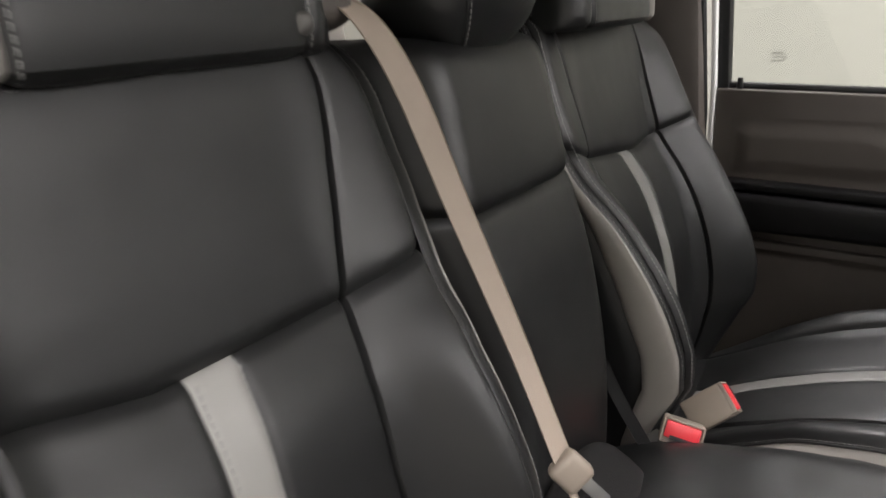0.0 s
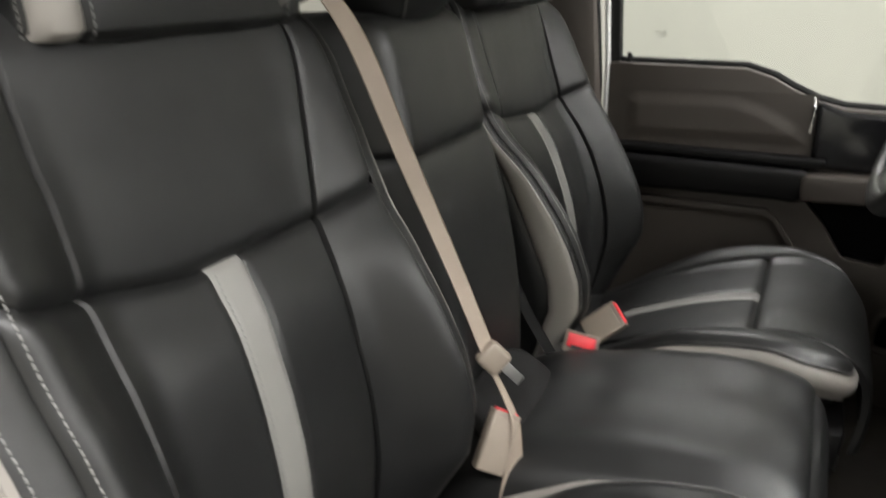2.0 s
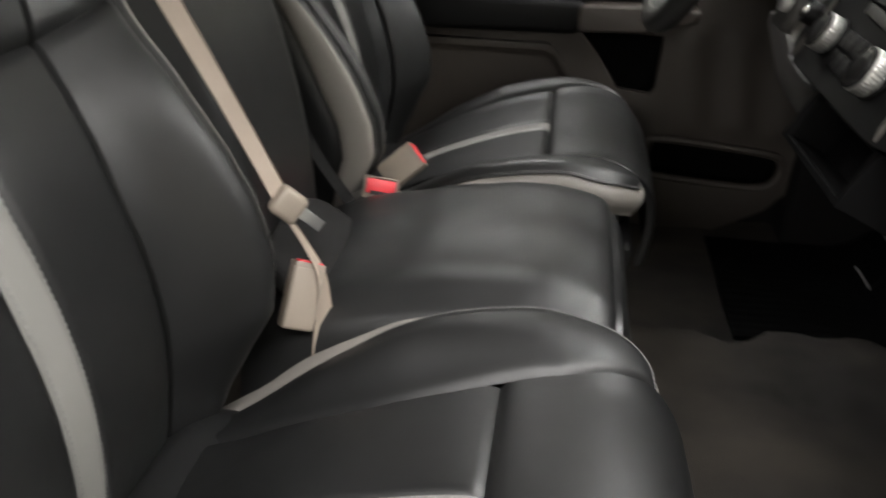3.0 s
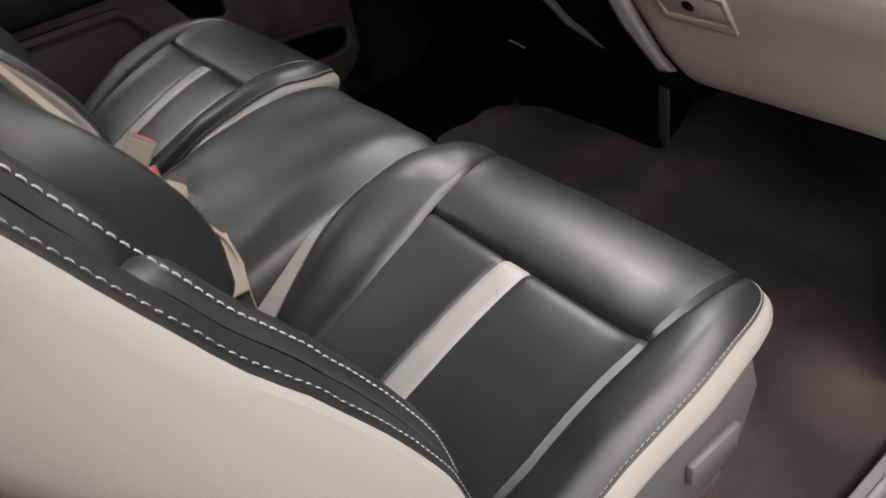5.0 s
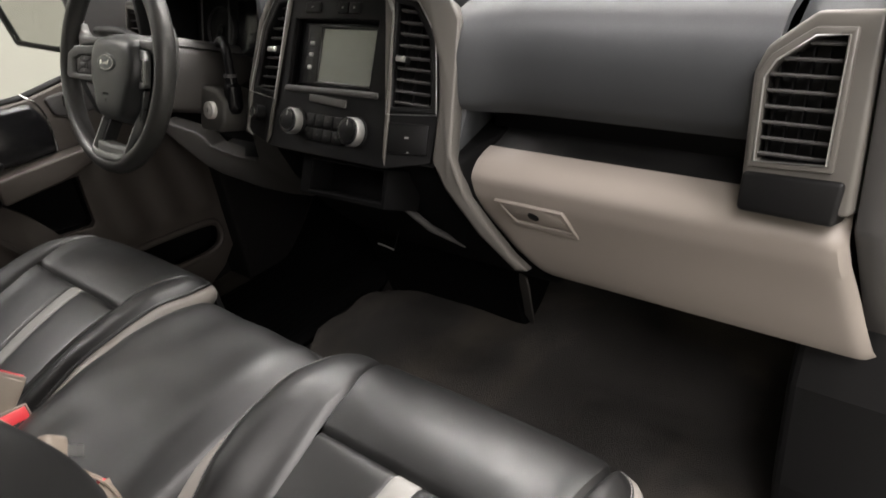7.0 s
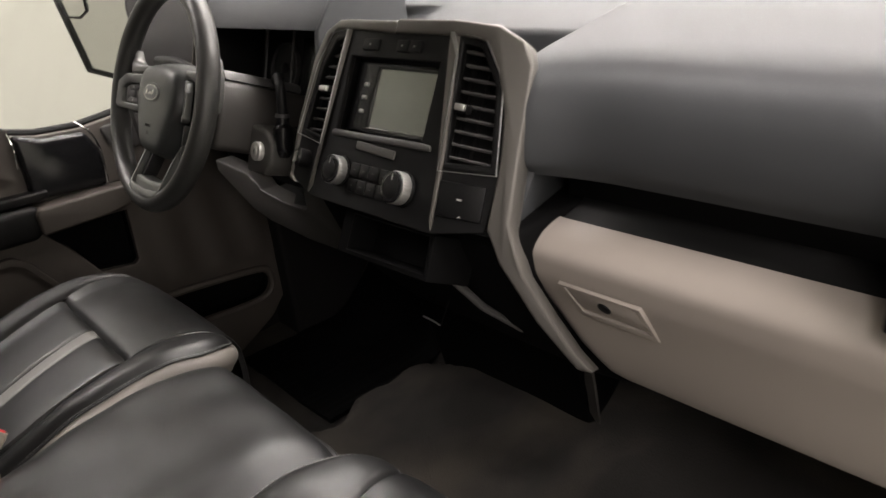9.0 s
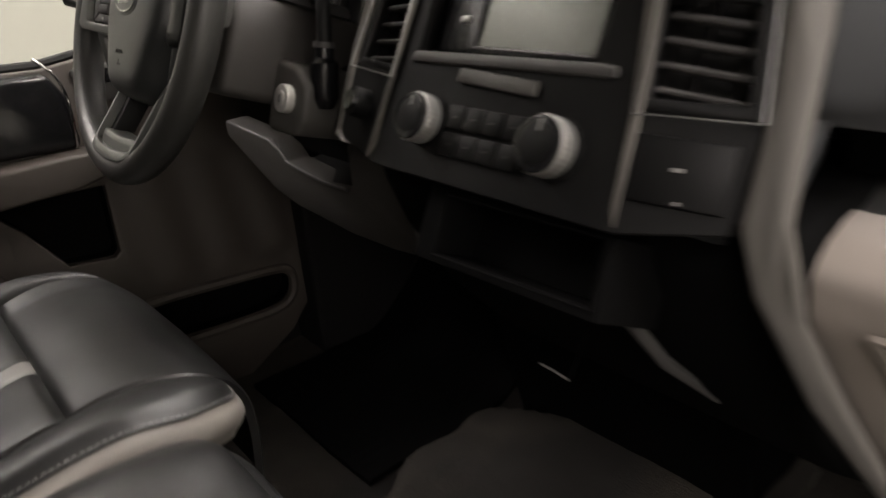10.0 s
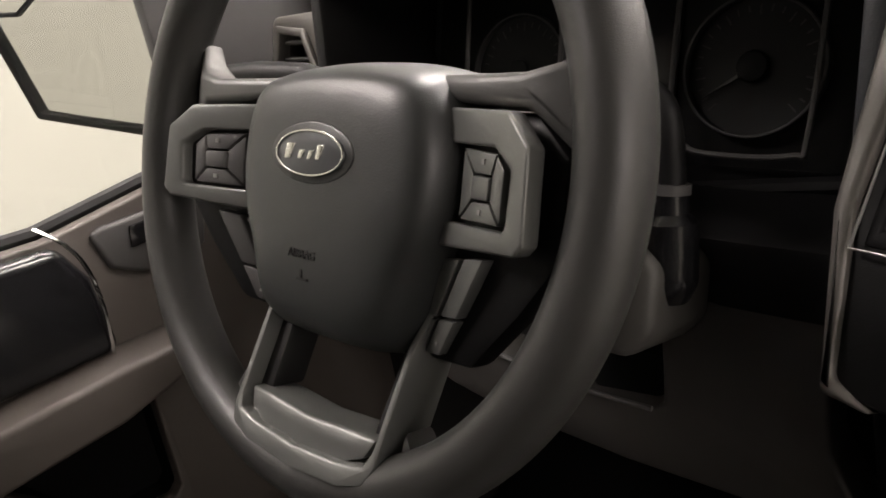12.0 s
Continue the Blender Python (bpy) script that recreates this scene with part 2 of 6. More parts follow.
def grid(rows, back=0.0, shell=None):
    """A sheet through rows of points; shell gives it that thickness (towards its back) so that it is no bare surface."""
    bm = bmesh.new()
    rows = [[Vector(p) for p in r] for r in rows]
    nv, nu = len(rows), len(rows[0])
    top = [[bm.verts.new(p) for p in r] for r in rows]
    for j in range(nv - 1):
        for i in range(nu - 1):
            bm.faces.new((top[j][i], top[j][i + 1], top[j + 1][i + 1], top[j + 1][i]))
    if shell:
        low = []
        for j in range(nv):
            line = []
            for i in range(nu):
                du = rows[j][min(i + 1, nu - 1)] - rows[j][max(i - 1, 0)]
                dv = rows[min(j + 1, nv - 1)][i] - rows[max(j - 1, 0)][i]
                nrm = du.cross(dv).normalized()
                line.append(bm.verts.new(rows[j][i] - shell * nrm))
            low.append(line)
        ring = [(0, i) for i in range(nu)] + [(j, nu - 1) for j in range(1, nv)] + [(nv - 1, i) for i in range(nu - 2, -1, -1)] + [(j, 0) for j in range(nv - 2, 0, -1)]
        for k in range(len(ring)):
            (a, b), (c, d) = ring[k], ring[(k + 1) % len(ring)]
            bm.faces.new((top[a][b], low[a][b], low[c][d], top[c][d]))
    return bm


def smoothstep(a, b, x):
    t = min(1, max(0, (x - a) / (b - a)))
    return t * t * (3 - 2 * t)


def lerp_in(table, x):
    return float(np.interp(x, [p[0] for p in table], [p[1] for p in table]))


def superblock(c, half, power=4.0, nu=28, nv=18, shape=None):
    """A soft, cushion-like block: a superellipsoid at c with the half sizes."""
    bm = bmesh.new()
    rows = []

    def sp(v):
        return math.copysign(abs(v) ** (2 / power), v)
    for j in range(1, nv):
        ph = -math.pi / 2 + math.pi * j / nv
        row = []
        for i in range(nu):
            th = 2 * math.pi * i / nu
            p = Vector((half[0] * sp(math.cos(ph)) * sp(math.cos(th)), half[1] * sp(math.cos(ph)) * sp(math.sin(th)), half[2] * sp(math.sin(ph))))
            if shape:
                p = shape(p)
            row.append(bm.verts.new(Vector(c) + p))
        rows.append(row)
    for j in range(len(rows) - 1):
        for i in range(nu):
            bm.faces.new((rows[j][i], rows[j][(i + 1) % nu], rows[j + 1][(i + 1) % nu], rows[j + 1][i]))
    bm.faces.new(rows[0][::-1])
    bm.faces.new(rows[-1])
    return bm


def stitches(points, normal_at, length=0.0046, gap=0.0018, width=0.00060, height=0.00065):
    """Short thread stitches along a line; one mesh."""
    pts = [Vector(p) for p in points]
    bm = bmesh.new()
    travelled, nxt = 0.0, 0.0
    for i in range(len(pts) - 1):
        a, b = pts[i], pts[i + 1]
        seg = (b - a).length
        if seg < 1e-6:
            continue
        d = (b - a) / seg
        while nxt < travelled + seg:
            p = a + d * (nxt - travelled)
            n = Vector(normal_at(i)).normalized()
            s = d.cross(n).normalized()
            vs = []
            for e, h in ((0, 0), (0.25, 1), (0.75, 1), (1, 0)):
                q = p + d * length * e + n * (height * h - 0.0002)
                vs.append((bm.verts.new(q - s * width), bm.verts.new(q + s * width)))
            for k in range(3):
                bm.faces.new((vs[k][0], vs[k][1], vs[k + 1][1], vs[k + 1][0]))
            nxt += length + gap
        travelled += seg
    return bm

# ---------------------------------------------------------------- the studio round the truck
def structure(name, bm, material, label, category, smooth=False):
    return tagged(part(name, bm, material, None, label, smooth), label, category, kind="structure")


structure("ground", block(0, 0, -0.62, 12, 12, 0.1, 0), CONCRETE, "pale concrete studio floor under the truck", "ground")
structure("wall_north", block(5.6, 0, 1.7, 0.2, 11.2, 4.6, 0), WALL, "plain cream painted studio wall", "wall")
structure("wall_south", block(-5.6, 0, 1.7, 0.2, 11.2, 4.6, 0), WALL, "plain cream painted studio wall", "wall")
structure("wall_west", block(0, 5.6, 1.7, 11.0, 0.2, 4.6, 0), WALL, "plain cream painted studio wall", "wall")
structure("wall_east", block(0, -5.6, 1.7, 11.0, 0.2, 4.6, 0), WALL, "plain cream painted studio wall", "wall")
structure("ceiling", block(0, 0, 4.06, 11.4, 11.4, 0.1, 0), WALL, "plain cream painted studio ceiling", "ceiling")

# ---------------------------------------------------------------- cab shell
# Floor: one sheet with the raised tunnel in the middle and the rise of the toe board in front.


def floor_height(x, y):
    edge = 0.345 + 0.022 * math.sin(x * 17 + 0.6) + 0.012 * math.sin(x * 41) - 0.24 * smoothstep(0.50, 0.72, x)
    tunnel = 0.075 * (smoothstep(edge, edge - 0.035, y) if y > 0 else smoothstep(-0.28, -0.08, y)) * smoothstep(-0.2, 0.2, x)
    toe = 0.40 * smoothstep(0.56, 1.02, x)
    folds = 0.007 * noise.noise(Vector((x * 9, y * 9, 0.3))) + 0.003 * noise.noise(Vector((x * 30, y * 24, 4.1)))
    return tunnel + toe + folds


bm = grid([[(x, y, floor_height(x, y)) for y in np.linspace(0.92, -0.72, 150)] for x in np.linspace(-1.55, 1.02, 190)])
bmesh.ops.reverse_faces(bm, faces=bm.faces)
cab_floor = structure("floor", bm, CARPET, "charcoal carpet on the cab floor, worn and dusty", "floor", True)
cab_floor.modifiers.new("thickness", "SOLIDIFY").thickness = 0.03
cab_floor.modifiers["thickness"].offset = 0

# added block whose near-black stands in for the shade under the dashboard
structure("toe_panel", slab([(0.60, -0.02), (0.70, -0.02), (0.70, 0.60), (0.50, 0.60), (0.52, 0.30)], -0.34, 0.09, XZ, 0.01), MATT, "near-black block added for the shade under the middle of the dashboard", "panel")
structure("firewall", block(1.06, 0.02, 0.42, 0.05, 1.66, 1.0, 0.01), CLOTH, "black insulated bulkhead behind the dashboard", "bulkhead")
structure("cowl_side", slab([(0.47, -0.05), (1.08, -0.05), (1.08, 0.90), (0.47, 0.90)], -0.92, -0.80, XZ, 0.01), CLOTH, "black trimmed cowl side in the driver's footwell", "panel")
# unseen slab, added to stop outside light leaking past the door
structure("rocker_panel", slab([(-0.60, -0.20), (1.05, -0.20), (1.05, 0.55), (0.30, 0.55), (-0.60, 0.30)], -0.935, -0.905, XZ, 0.01), CLOTH, "unseen black slab added behind the driver's door to block light", "panel")
structure("cowl_top", block(0.80, 0.02, 0.74, 0.50, 1.62, 0.03, 0.0), CLOTH, "black cowl under the windscreen", "panel")
# Side of the cab at the passenger's feet, and the sill under the open door
structure("kick_panel", slab([(0.36, -0.10), (1.03, -0.10), (1.03, 0.80), (0.66, 0.80), (0.50, 0.50), (0.395, 0.30), (0.365, 0.14)], 0.665, 0.90, XZ, 0.015, 3), BLACK, "black plastic kick panel beside the footwell", "panel")
structure("door_sill", slab([(-0.70, -0.12), (0.62, -0.12), (0.62, 0.035), (-0.70, 0.035)], 0.712, 0.90, XZ, 0.012), PAINT, "white painted sill under the open door", "sill")
plate = tagged(thing("scuff_plate", "ribbed grey plastic scuff plate on the door sill", "scuff plate"))
part("plate", block(-0.02, -0.785, 0.042, 1.20, 0.14, 0.010, 0.004), SCUFF, plate)
for k in range(9):
    part("rib", block(-0.02, -0.735 - 0.0135 * k, 0.049, 1.16, 0.008, 0.006, 0.002), SCUFF, plate)

# the mat runs up the toe board; its near-black includes the footwell's shade
mat = thing("floor_mat", "black rubber mat in the driver's footwell, near-black for the shade there", "floor mat", at=(0.3, 0.46, 0.02))
part("mat", grid([[(x, y, floor_height(x, y) + 0.027 + 0.0010 * math.cos(y * 260)) for y in np.linspace(0.79, 0.395, 64)] for x in np.linspace(0.30, 0.98, 32)], shell=0.010), MATT, mat)

# Roof and headliner
structure("roof", block(-0.62, 0, 1.46, 2.0, 1.52, 0.03, 0.01), PAINT, "white painted roof of the cab", "roof")
structure("headliner", block(-0.62, 0, 1.425, 1.98, 1.50, 0.03, 0.01), HEADLINER, "pale woven headliner", "headliner")


def pillar(name, points, radius, material, label, flat=0.6):
    return structure(name, tube(curve(points, 8), radius, 12, flat=flat, up=(0, 1, 0)), material, label, "pillar", True)


pillar("a_pillar_1", [(0.42, 0.72, 1.42), (0.70, 0.79, 1.14), (1.02, 0.86, 0.86)], 0.055, TAUPE, "taupe plastic windscreen pillar trim")
pillar("a_pillar_2", [(0.42, -0.72, 1.42), (0.70, -0.79, 1.14), (1.02, -0.86, 0.86)], 0.055, TAUPE, "taupe plastic windscreen pillar trim")
structure("windscreen_header", block(0.40, 0, 1.43, 0.10, 1.44, 0.06, 0.02), HEADLINER, "pale trim above the windscreen", "trim")
# Driver's side pillar behind the door and its black seals
structure("b_pillar_1", slab([(-0.70, 0.0), (-0.50, 0.0), (-0.475, 0.62), (-0.53, 1.42), (-0.70, 1.42)], -0.86, -0.80, XZ, 0.02), TAUPE, "taupe plastic pillar trim behind the front door", "pillar", True)
structure("rear_side_1", slab([(-1.62, 0.0), (-0.70, 0.0), (-0.70, 0.80), (-1.62, 0.84)], -0.86, -0.80, XZ, 0.02), TAUPE, "taupe trim beside the rear seat", "trim")
structure("rear_side_2", slab([(-1.62, 0.0), (-0.70, 0.0), (-0.70, 0.80), (-1.62, 0.84)], 0.80, 0.86, XZ, 0.02), TAUPE, "taupe trim beside the rear seat", "trim")
structure("c_pillar_1", slab([(-1.62, 0.84), (-1.40, 0.83), (-1.46, 1.42), (-1.62, 1.42)], -0.84, -0.76, XZ, 0.015), HEADLINER, "pale plastic rear pillar trim", "pillar")
structure("c_pillar_2", slab([(-1.62, 0.84), (-1.40, 0.83), (-1.46, 1.42), (-1.62, 1.42)], 0.76, 0.84, XZ, 0.015), HEADLINER, "pale plastic rear pillar trim", "pillar")
structure("b_pillar_2", slab([(-0.72, 0.0), (-0.50, 0.0), (-0.51, 0.62), (-0.53, 0.80), (-0.58, 1.42), (-0.72, 1.42)], 0.70, 0.78, XZ, 0.02), BEIGE, "warm grey plastic pillar trim beside the passenger seat", "pillar", True)
# side panels added to shut bright wall out of reflections; the second is unseen
structure("quarter_trim_1", slab([(-0.86, 0.81), (-0.70, 0.80), (-0.70, 1.42), (-0.88, 1.42)], -0.84, -0.78, XZ, 0.015), TAUPE, "taupe panel above the rear seat, added to dim reflections", "trim")
structure("quarter_trim_2", slab([(-1.42, 0.84), (-0.72, 0.80), (-0.72, 1.42), (-1.46, 1.42)], 0.78, 0.84, XZ, 0.015), TAUPE, "taupe panel above the rear seat, added to dim reflections", "trim")
structure("rear_wall", block(-1.64, 0, 0.42, 0.05, 1.60, 0.96, 0.01), TAUPE, "taupe rear wall of the cab", "wall")
structure("rear_header", block(-1.60, 0, 1.40, 0.08, 1.52, 0.06, 0.01), HEADLINER, "pale trim above the rear window", "trim")


def window(name, outline, y0, y1, m, label):
    w = structure(name, slab(outline, y0, y1, m, 0), PANE, label, "window")
    w.visible_shadow = False
    return w


window("window_1", [(-0.47, 0.70), (-0.16, 0.70), (-0.02, 0.62), (0.62, 0.58), (0.98, 0.86), (0.42, 1.40), (-0.50, 1.40)], -0.875, -0.870, XZ, "clear glass of the driver's door window")
YZ = Matrix(((0, 0, 1, 0), (1, 0, 0, 0), (0, 1, 0, 0), (0, 0, 0, 1)))
window("window_2", [(-0.74, 0.88), (0.74, 0.88), (0.72, 1.38), (-0.72, 1.38)], -1.645, -1.640, YZ, "clear glass of the rear window")
screen_bm = bmesh.new()
vs = [screen_bm.verts.new(p) for p in ((0.45, -0.70, 1.41), (0.45, 0.70, 1.41), (1.06, 0.85, 0.86), (1.06, -0.85, 0.86))]
screen_bm.faces.new(vs)
w3 = structure("window_3", screen_bm, PANE, "clear glass of the windscreen", "window")
w3.modifiers.new("thickness", "SOLIDIFY").thickness = 0.005
w3.visible_shadow = False

# ---------------------------------------------------------------- seats
SEAM_R, SEAM_D = 0.0040, 0.0058


def wobble(p):
    """The slight unevenness of stretched leather."""
    return 0.0011 * noise.noise(Vector((p[0] * 11, p[1] * 11, p[2] * 11))) + 0.0004 * noise.noise(Vector((p[0] * 45, p[1] * 45, p[2] * 45 + 3)))


def sewn(name, surf, uv, parent, lift=0.0004, label="pale stitching"):
    """A row of stitches along (u, v) places of a surface."""
    pts, nrm = [], []
    for u, v in uv:
        p, n = surf(u, v)
        pts.append(Vector(p) + Vector(n) * (lift + wobble(p)))
        nrm.append(Vector(n))
    return part(name, stitches(pts, lambda i: nrm[min(i, len(nrm) - 1)]), THREAD, parent, label)


def dense(points, n=400):
    """Evenly spaced points on a smooth curve through (x, z) pairs, as a function of 0..1."""
    c = np.array(curve(points, 10))
    d = np.r_[0, np.cumsum(np.linalg.norm(np.diff(c, axis=0), axis=1))]

    def at(v):
        s = v * d[-1]
        return np.array([np.interp(s, d, c[:, 0]), np.interp(s, d, c[:, 1])])
    at.length = d[-1]
    at.curve = c
    at.dist = d
    return at


def v_at(prof, axis, value):
    """The place 0..1 along a profile at which it first reaches a value of x (0) or z (1)."""
    c, d = prof.curve, prof.dist
    for i in range(len(c) - 1):
        a, b = c[i][axis], c[i + 1][axis]
        if (a - value) * (b - value) <= 0 and a != b:
            return (d[i] + (d[i + 1] - d[i]) * (value - a) / (b - a)) / d[-1]
    return 1.0


def panel(name, surf, u_lo, u_hi, v_lo, v_hi, material, parent, nu=16, nv=30, seams=(1, 1, 1, 1), puff=0.0, label="", depth=SEAM_D, width=0.4):
    """One sewn panel of a seat. u bounds are functions of v, v bounds functions of u or numbers; its edges are drawn
    down into the seams named in seams (low u, high u, low v, high v)."""
    f = (lambda b: b if callable(b) else (lambda _: b))
    u_lo, u_hi, v_lo, v_hi = f(u_lo), f(u_hi), f(v_lo), f(v_hi)

    def spaced(n):
        t = np.linspace(0, 1, n)
        return 0.55 * t + 0.45 * (0.5 - 0.5 * np.cos(math.pi * t))
    rows = []
    for b in spaced(nv):
        row = []
        for a in spaced(nu):
            v = 0.5
            u = 0.0
            for _ in range(4):
                u = u_lo(v) + (u_hi(v) - u_lo(v)) * a
                v = v_lo(u) + (v_hi(u) - v_lo(u)) * b
            p, nrm = surf(u, v)
            wide, tall = abs(u_hi(v) - u_lo(v)), abs(v_hi(u) - v_lo(u)) * surf.length
            off = 0.0
            for on, d in zip(seams, (a * wide, (1 - a) * wide, b * tall, (1 - b) * tall)):
                if on:
                    off -= on * (depth * math.exp(-(d / SEAM_R) ** 1.3) + 0.0022 * on * math.exp(-(d / 0.016) ** 1.3))
            off += puff * (4 * a * (1 - a)) ** 0.5 * (4 * b * (1 - b)) ** 0.5
            q = Vector(p) + Vector(nrm) * (off + wobble(p))
            row.append(q)
        rows.append(row)
    return part(name, grid(rows), material, parent, label)


def normal_of(fn, u, v, e=1e-3):
    a, b = np.array(fn(u + e, v)), np.array(fn(u - e, v))
    c, d = np.array(fn(u, min(1, v + e))), np.array(fn(u, max(0, v - e)))
    n = np.cross(a - b, c - d)
    return n / (np.linalg.norm(n) + 1e-12)


def make_surface(fn, length, flip=1):
    def surf(u, v):
        return fn(u, v), flip * normal_of(fn, u, v)
    surf.length = length
    return surf


BACK = dense([(-0.445, 0.26), (-0.432, 0.31), (-0.420, 0.365), (-0.412, 0.42), (-0.409, 0.48), (-0.413, 0.54), (-0.425, 0.60), (-0.443, 0.655), (-0.473, 0.712), (-0.497, 0.80), (-0.513, 0.87), (-0.530, 0.908), (-0.566, 0.926), (-0.62, 0.918)])
CUSHION = dense([(-0.43, 0.294), (-0.363, 0.320), (-0.28, 0.358), (-0.18, 0.396), (-0.10, 0.418), (-0.03, 0.427), (0.03, 0.413), (0.07, 0.376), (0.082, 0.32), (0.078, 0.25)])


def front_seat(mirror, yc, dx, dz, label, group, lean=0.0, seam_tilt=0.0):
    """A bucket seat with its sewn panels. mirror: +1 with its inner side towards +y, -1 the other way round."""
    seat = thing("front_seat", label, "seat", group, at=(-0.2 + dx, yc, 0))

    def place(x, u, z):
        return (x + dx, yc + mirror * u, z + dz)
    # ---- backrest
    def back_point(u, v):
        x, z = BACK(v)
        w = lerp_in([(0.0, 0.196), (0.25, 0.213), (0.5, 0.216), (0.70, 0.211), (0.83, 0.205), (0.90, 0.190), (0.955, 0.160), (1.0, 0.14)], v)
        r = abs(u)
        wing = lerp_in([(0.26, 0.030), (0.33, 0.045), (0.38, 0.065), (0.42, 0.086), (0.47, 0.088), (0.53, 0.078), (0.58, 0.066), (0.65, 0.046), (0.70, 0.033), (0.75, 0.022), (0.82, 0.012), (0.90, 0.004), (0.95, 0.0)], z)
        if u < 0:
            wing = lerp_in([(0.26, 0.030), (0.33, 0.045), (0.38, 0.065), (0.42, 0.086), (0.47, 0.088), (0.53, 0.080), (0.57, 0.072), (0.61, 0.065), (0.65, 0.058), (0.69, 0.057), (0.73, 0.053), (0.77, 0.045), (0.81, 0.037), (0.86, 0.020), (0.90, 0.006), (0.95, 0.0)], z)
            w *= 1 + 0.045 * smoothstep(0.40, 0.58, z) * smoothstep(0.97, 0.86, v) + 0.085 * smoothstep(0.70, 0.84, v) * smoothstep(0.99, 0.87, v)
        b = wing * smoothstep(0.52, 0.95, r) - 0.010 * smoothstep(0.93, 1.02, r)
        n = np.array((0.985, 0.17))
        sag = -0.014 * smoothstep(0.5, 1.0, r) * smoothstep(0.8, 1.0, v) - (0.012 * smoothstep(0.55, 1.0, r) ** 1.5 * smoothstep(0.78, 0.90, v) if u < 0 else 0)
        if u > 0:  # the sewn inner edge: drawn in below, fuller at the shoulder
            u += smoothstep(0.62, 1.0, u) * lerp_in([(0.0, -0.10), (0.5, -0.075), (0.57, -0.02), (0.63, 0.035), (0.70, 0.065), (0.80, 0.065), (0.90, 0.03), (1.0, 0.0)], v)
        return np.array(place(x + n[0] * b + lean * smoothstep(0.3, 0.7, z), u * w, z + n[1] * b + sag))
    bs = make_surface(back_point, BACK.length, flip=mirror)
    v_seam = v_at(BACK, 1, 0.710)
    seam_u = lambda v: lerp_in([(0.0, 0.58), (0.25, 0.555), (0.42, 0.525), (0.52, 0.545), (v_seam, 0.60), (0.70, 0.68), (0.77, 0.737), (0.84, 0.785), (0.95, 0.86), (1.0, 0.90)], v)
    seam_o = lambda v: lerp_in([(0.0, 0.66), (0.45, 0.675), (0.55, 0.65), (v_seam, 0.637), (0.75, 0.635), (0.83, 0.605), (0.90, 0.625), (1.0, 0.69)], v)
    seam_v = lambda u: v_seam + seam_tilt * u + (0.062 * max(0.0, u - 0.6) if u > 0 else 0.05 * max(0.0, -u - 0.2) + 0.03 * max(0.0, -u - 0.2) ** 2)
    low_end, top_end = 0.0, 1.0
    back = part("backrest", superblock(place(-0.540, 0, 0.585), (0.045, 0.165, 0.28), 3.5, shape=lambda p: p + Vector((-0.14 * p.z, 0, 0))), LEATHER, seat)
    st_lo = lambda v: lerp_in([(0.0, -0.16), (0.38, -0.146), (0.49, -0.130), (v_seam, -0.108)], v)
    st_hi = lambda v: lerp_in([(0.0, 0.02), (0.38, 0.026), (0.48, 0.034), (v_seam, 0.082)], v)
    panel("upper_panel", bs, lambda v: -seam_o(v), lambda v: seam_u(v), seam_v, top_end, LEATHER, back, 40, 40, (1, 1, 1, 0), puff=0.002)
    panel("lower_panel", bs, lambda v: -seam_o(v), st_lo, low_end, seam_v, LEATHER, back, 18, 50, (1, .35, 0, 1), puff=0.002)
    panel("stripe", bs, st_lo, st_hi, low_end, seam_v, STRIP, back, 8, 50, (.35, .35, 0, 1), label="grey leather stripe down the middle")
    panel("lower_panel", bs, st_hi, lambda v: seam_u(v), low_end, seam_v, LEATHER, back, 18, 50, (.35, 1, 0, 1), puff=0.002)
    for edge_u in (lambda v: st_lo(v) + 0.012, lambda v: st_hi(v) - 0.012):
        sewn("stitching", bs, [(edge_u(v), v) for v in np.linspace(0.05, v_seam - 0.01, 80)], back, label="fine stitching along the stripe")
    for s in (-1, 1):
        lo, hi = (lambda v: seam_u(v), lambda v: 1.0) if s > 0 else (lambda v: -1.0, lambda v: -seam_o(v))
        e = (1, 0.3) if s > 0 else (0.3, 1)
        panel("bolster", bs, lo, hi, seam_v, top_end, LEATHER, back, 18, 30, (*e, 1, 0))
        panel("bolster", bs, lo, hi, low_end, seam_v, LEATHER, back, 18, 44, (*e, 0, 1))

        # sides: a black band, then a pale panel, then the black back edge
        def side_point(d, v, s=s):
            p = back_point(s * 1.0, v)
            cut = 0.031 if s < 0 else 0.021
            k = min(d, cut)
            rest = d - k
            fade = 1 - (0.60 * smoothstep(0.78, 0.92, v) if s < 0 else 0.5 * smoothstep(0.75, 1.0, v))
            out = (0.95 * k + 0.10 * rest * math.exp(-rest / 0.03)) * fade
            go = (0.18 if s < 0 else 0.12) * k + rest
            drop = (0.29 * go + (0.35 * k if s < 0 else 0)) * smoothstep(0.74, 0.92, v)
            return p + np.array((-go * 0.98, mirror * s * out, -0.15 * go - drop))
        ss = make_surface(side_point, BACK.length, flip=s * mirror)
        band = lambda v: 0.021 if s > 0 else lerp_in([(0.0, 0.024), (0.3, 0.029), (0.75, 0.031), (1, 0.031)], v)
        pale = lambda v: 0.021 + lerp_in([(0.0, 0.012), (0.10, 0.034), (0.2, 0.052), (0.35, 0.058), (0.45, 0.048), (0.55, 0.028), (0.62, 0.010), (0.70, 0.003), (1, 0.003)], v) if s > 0 else lerp_in([(0, 0.125), (0.7, 0.115), (0.85, 0.095), (1, 0.06)], v)
        panel("side_band", ss, 0.0, band, 0.0, 0.97, LEATHER, back, 8, 50, (.35, .35, 0, 0))
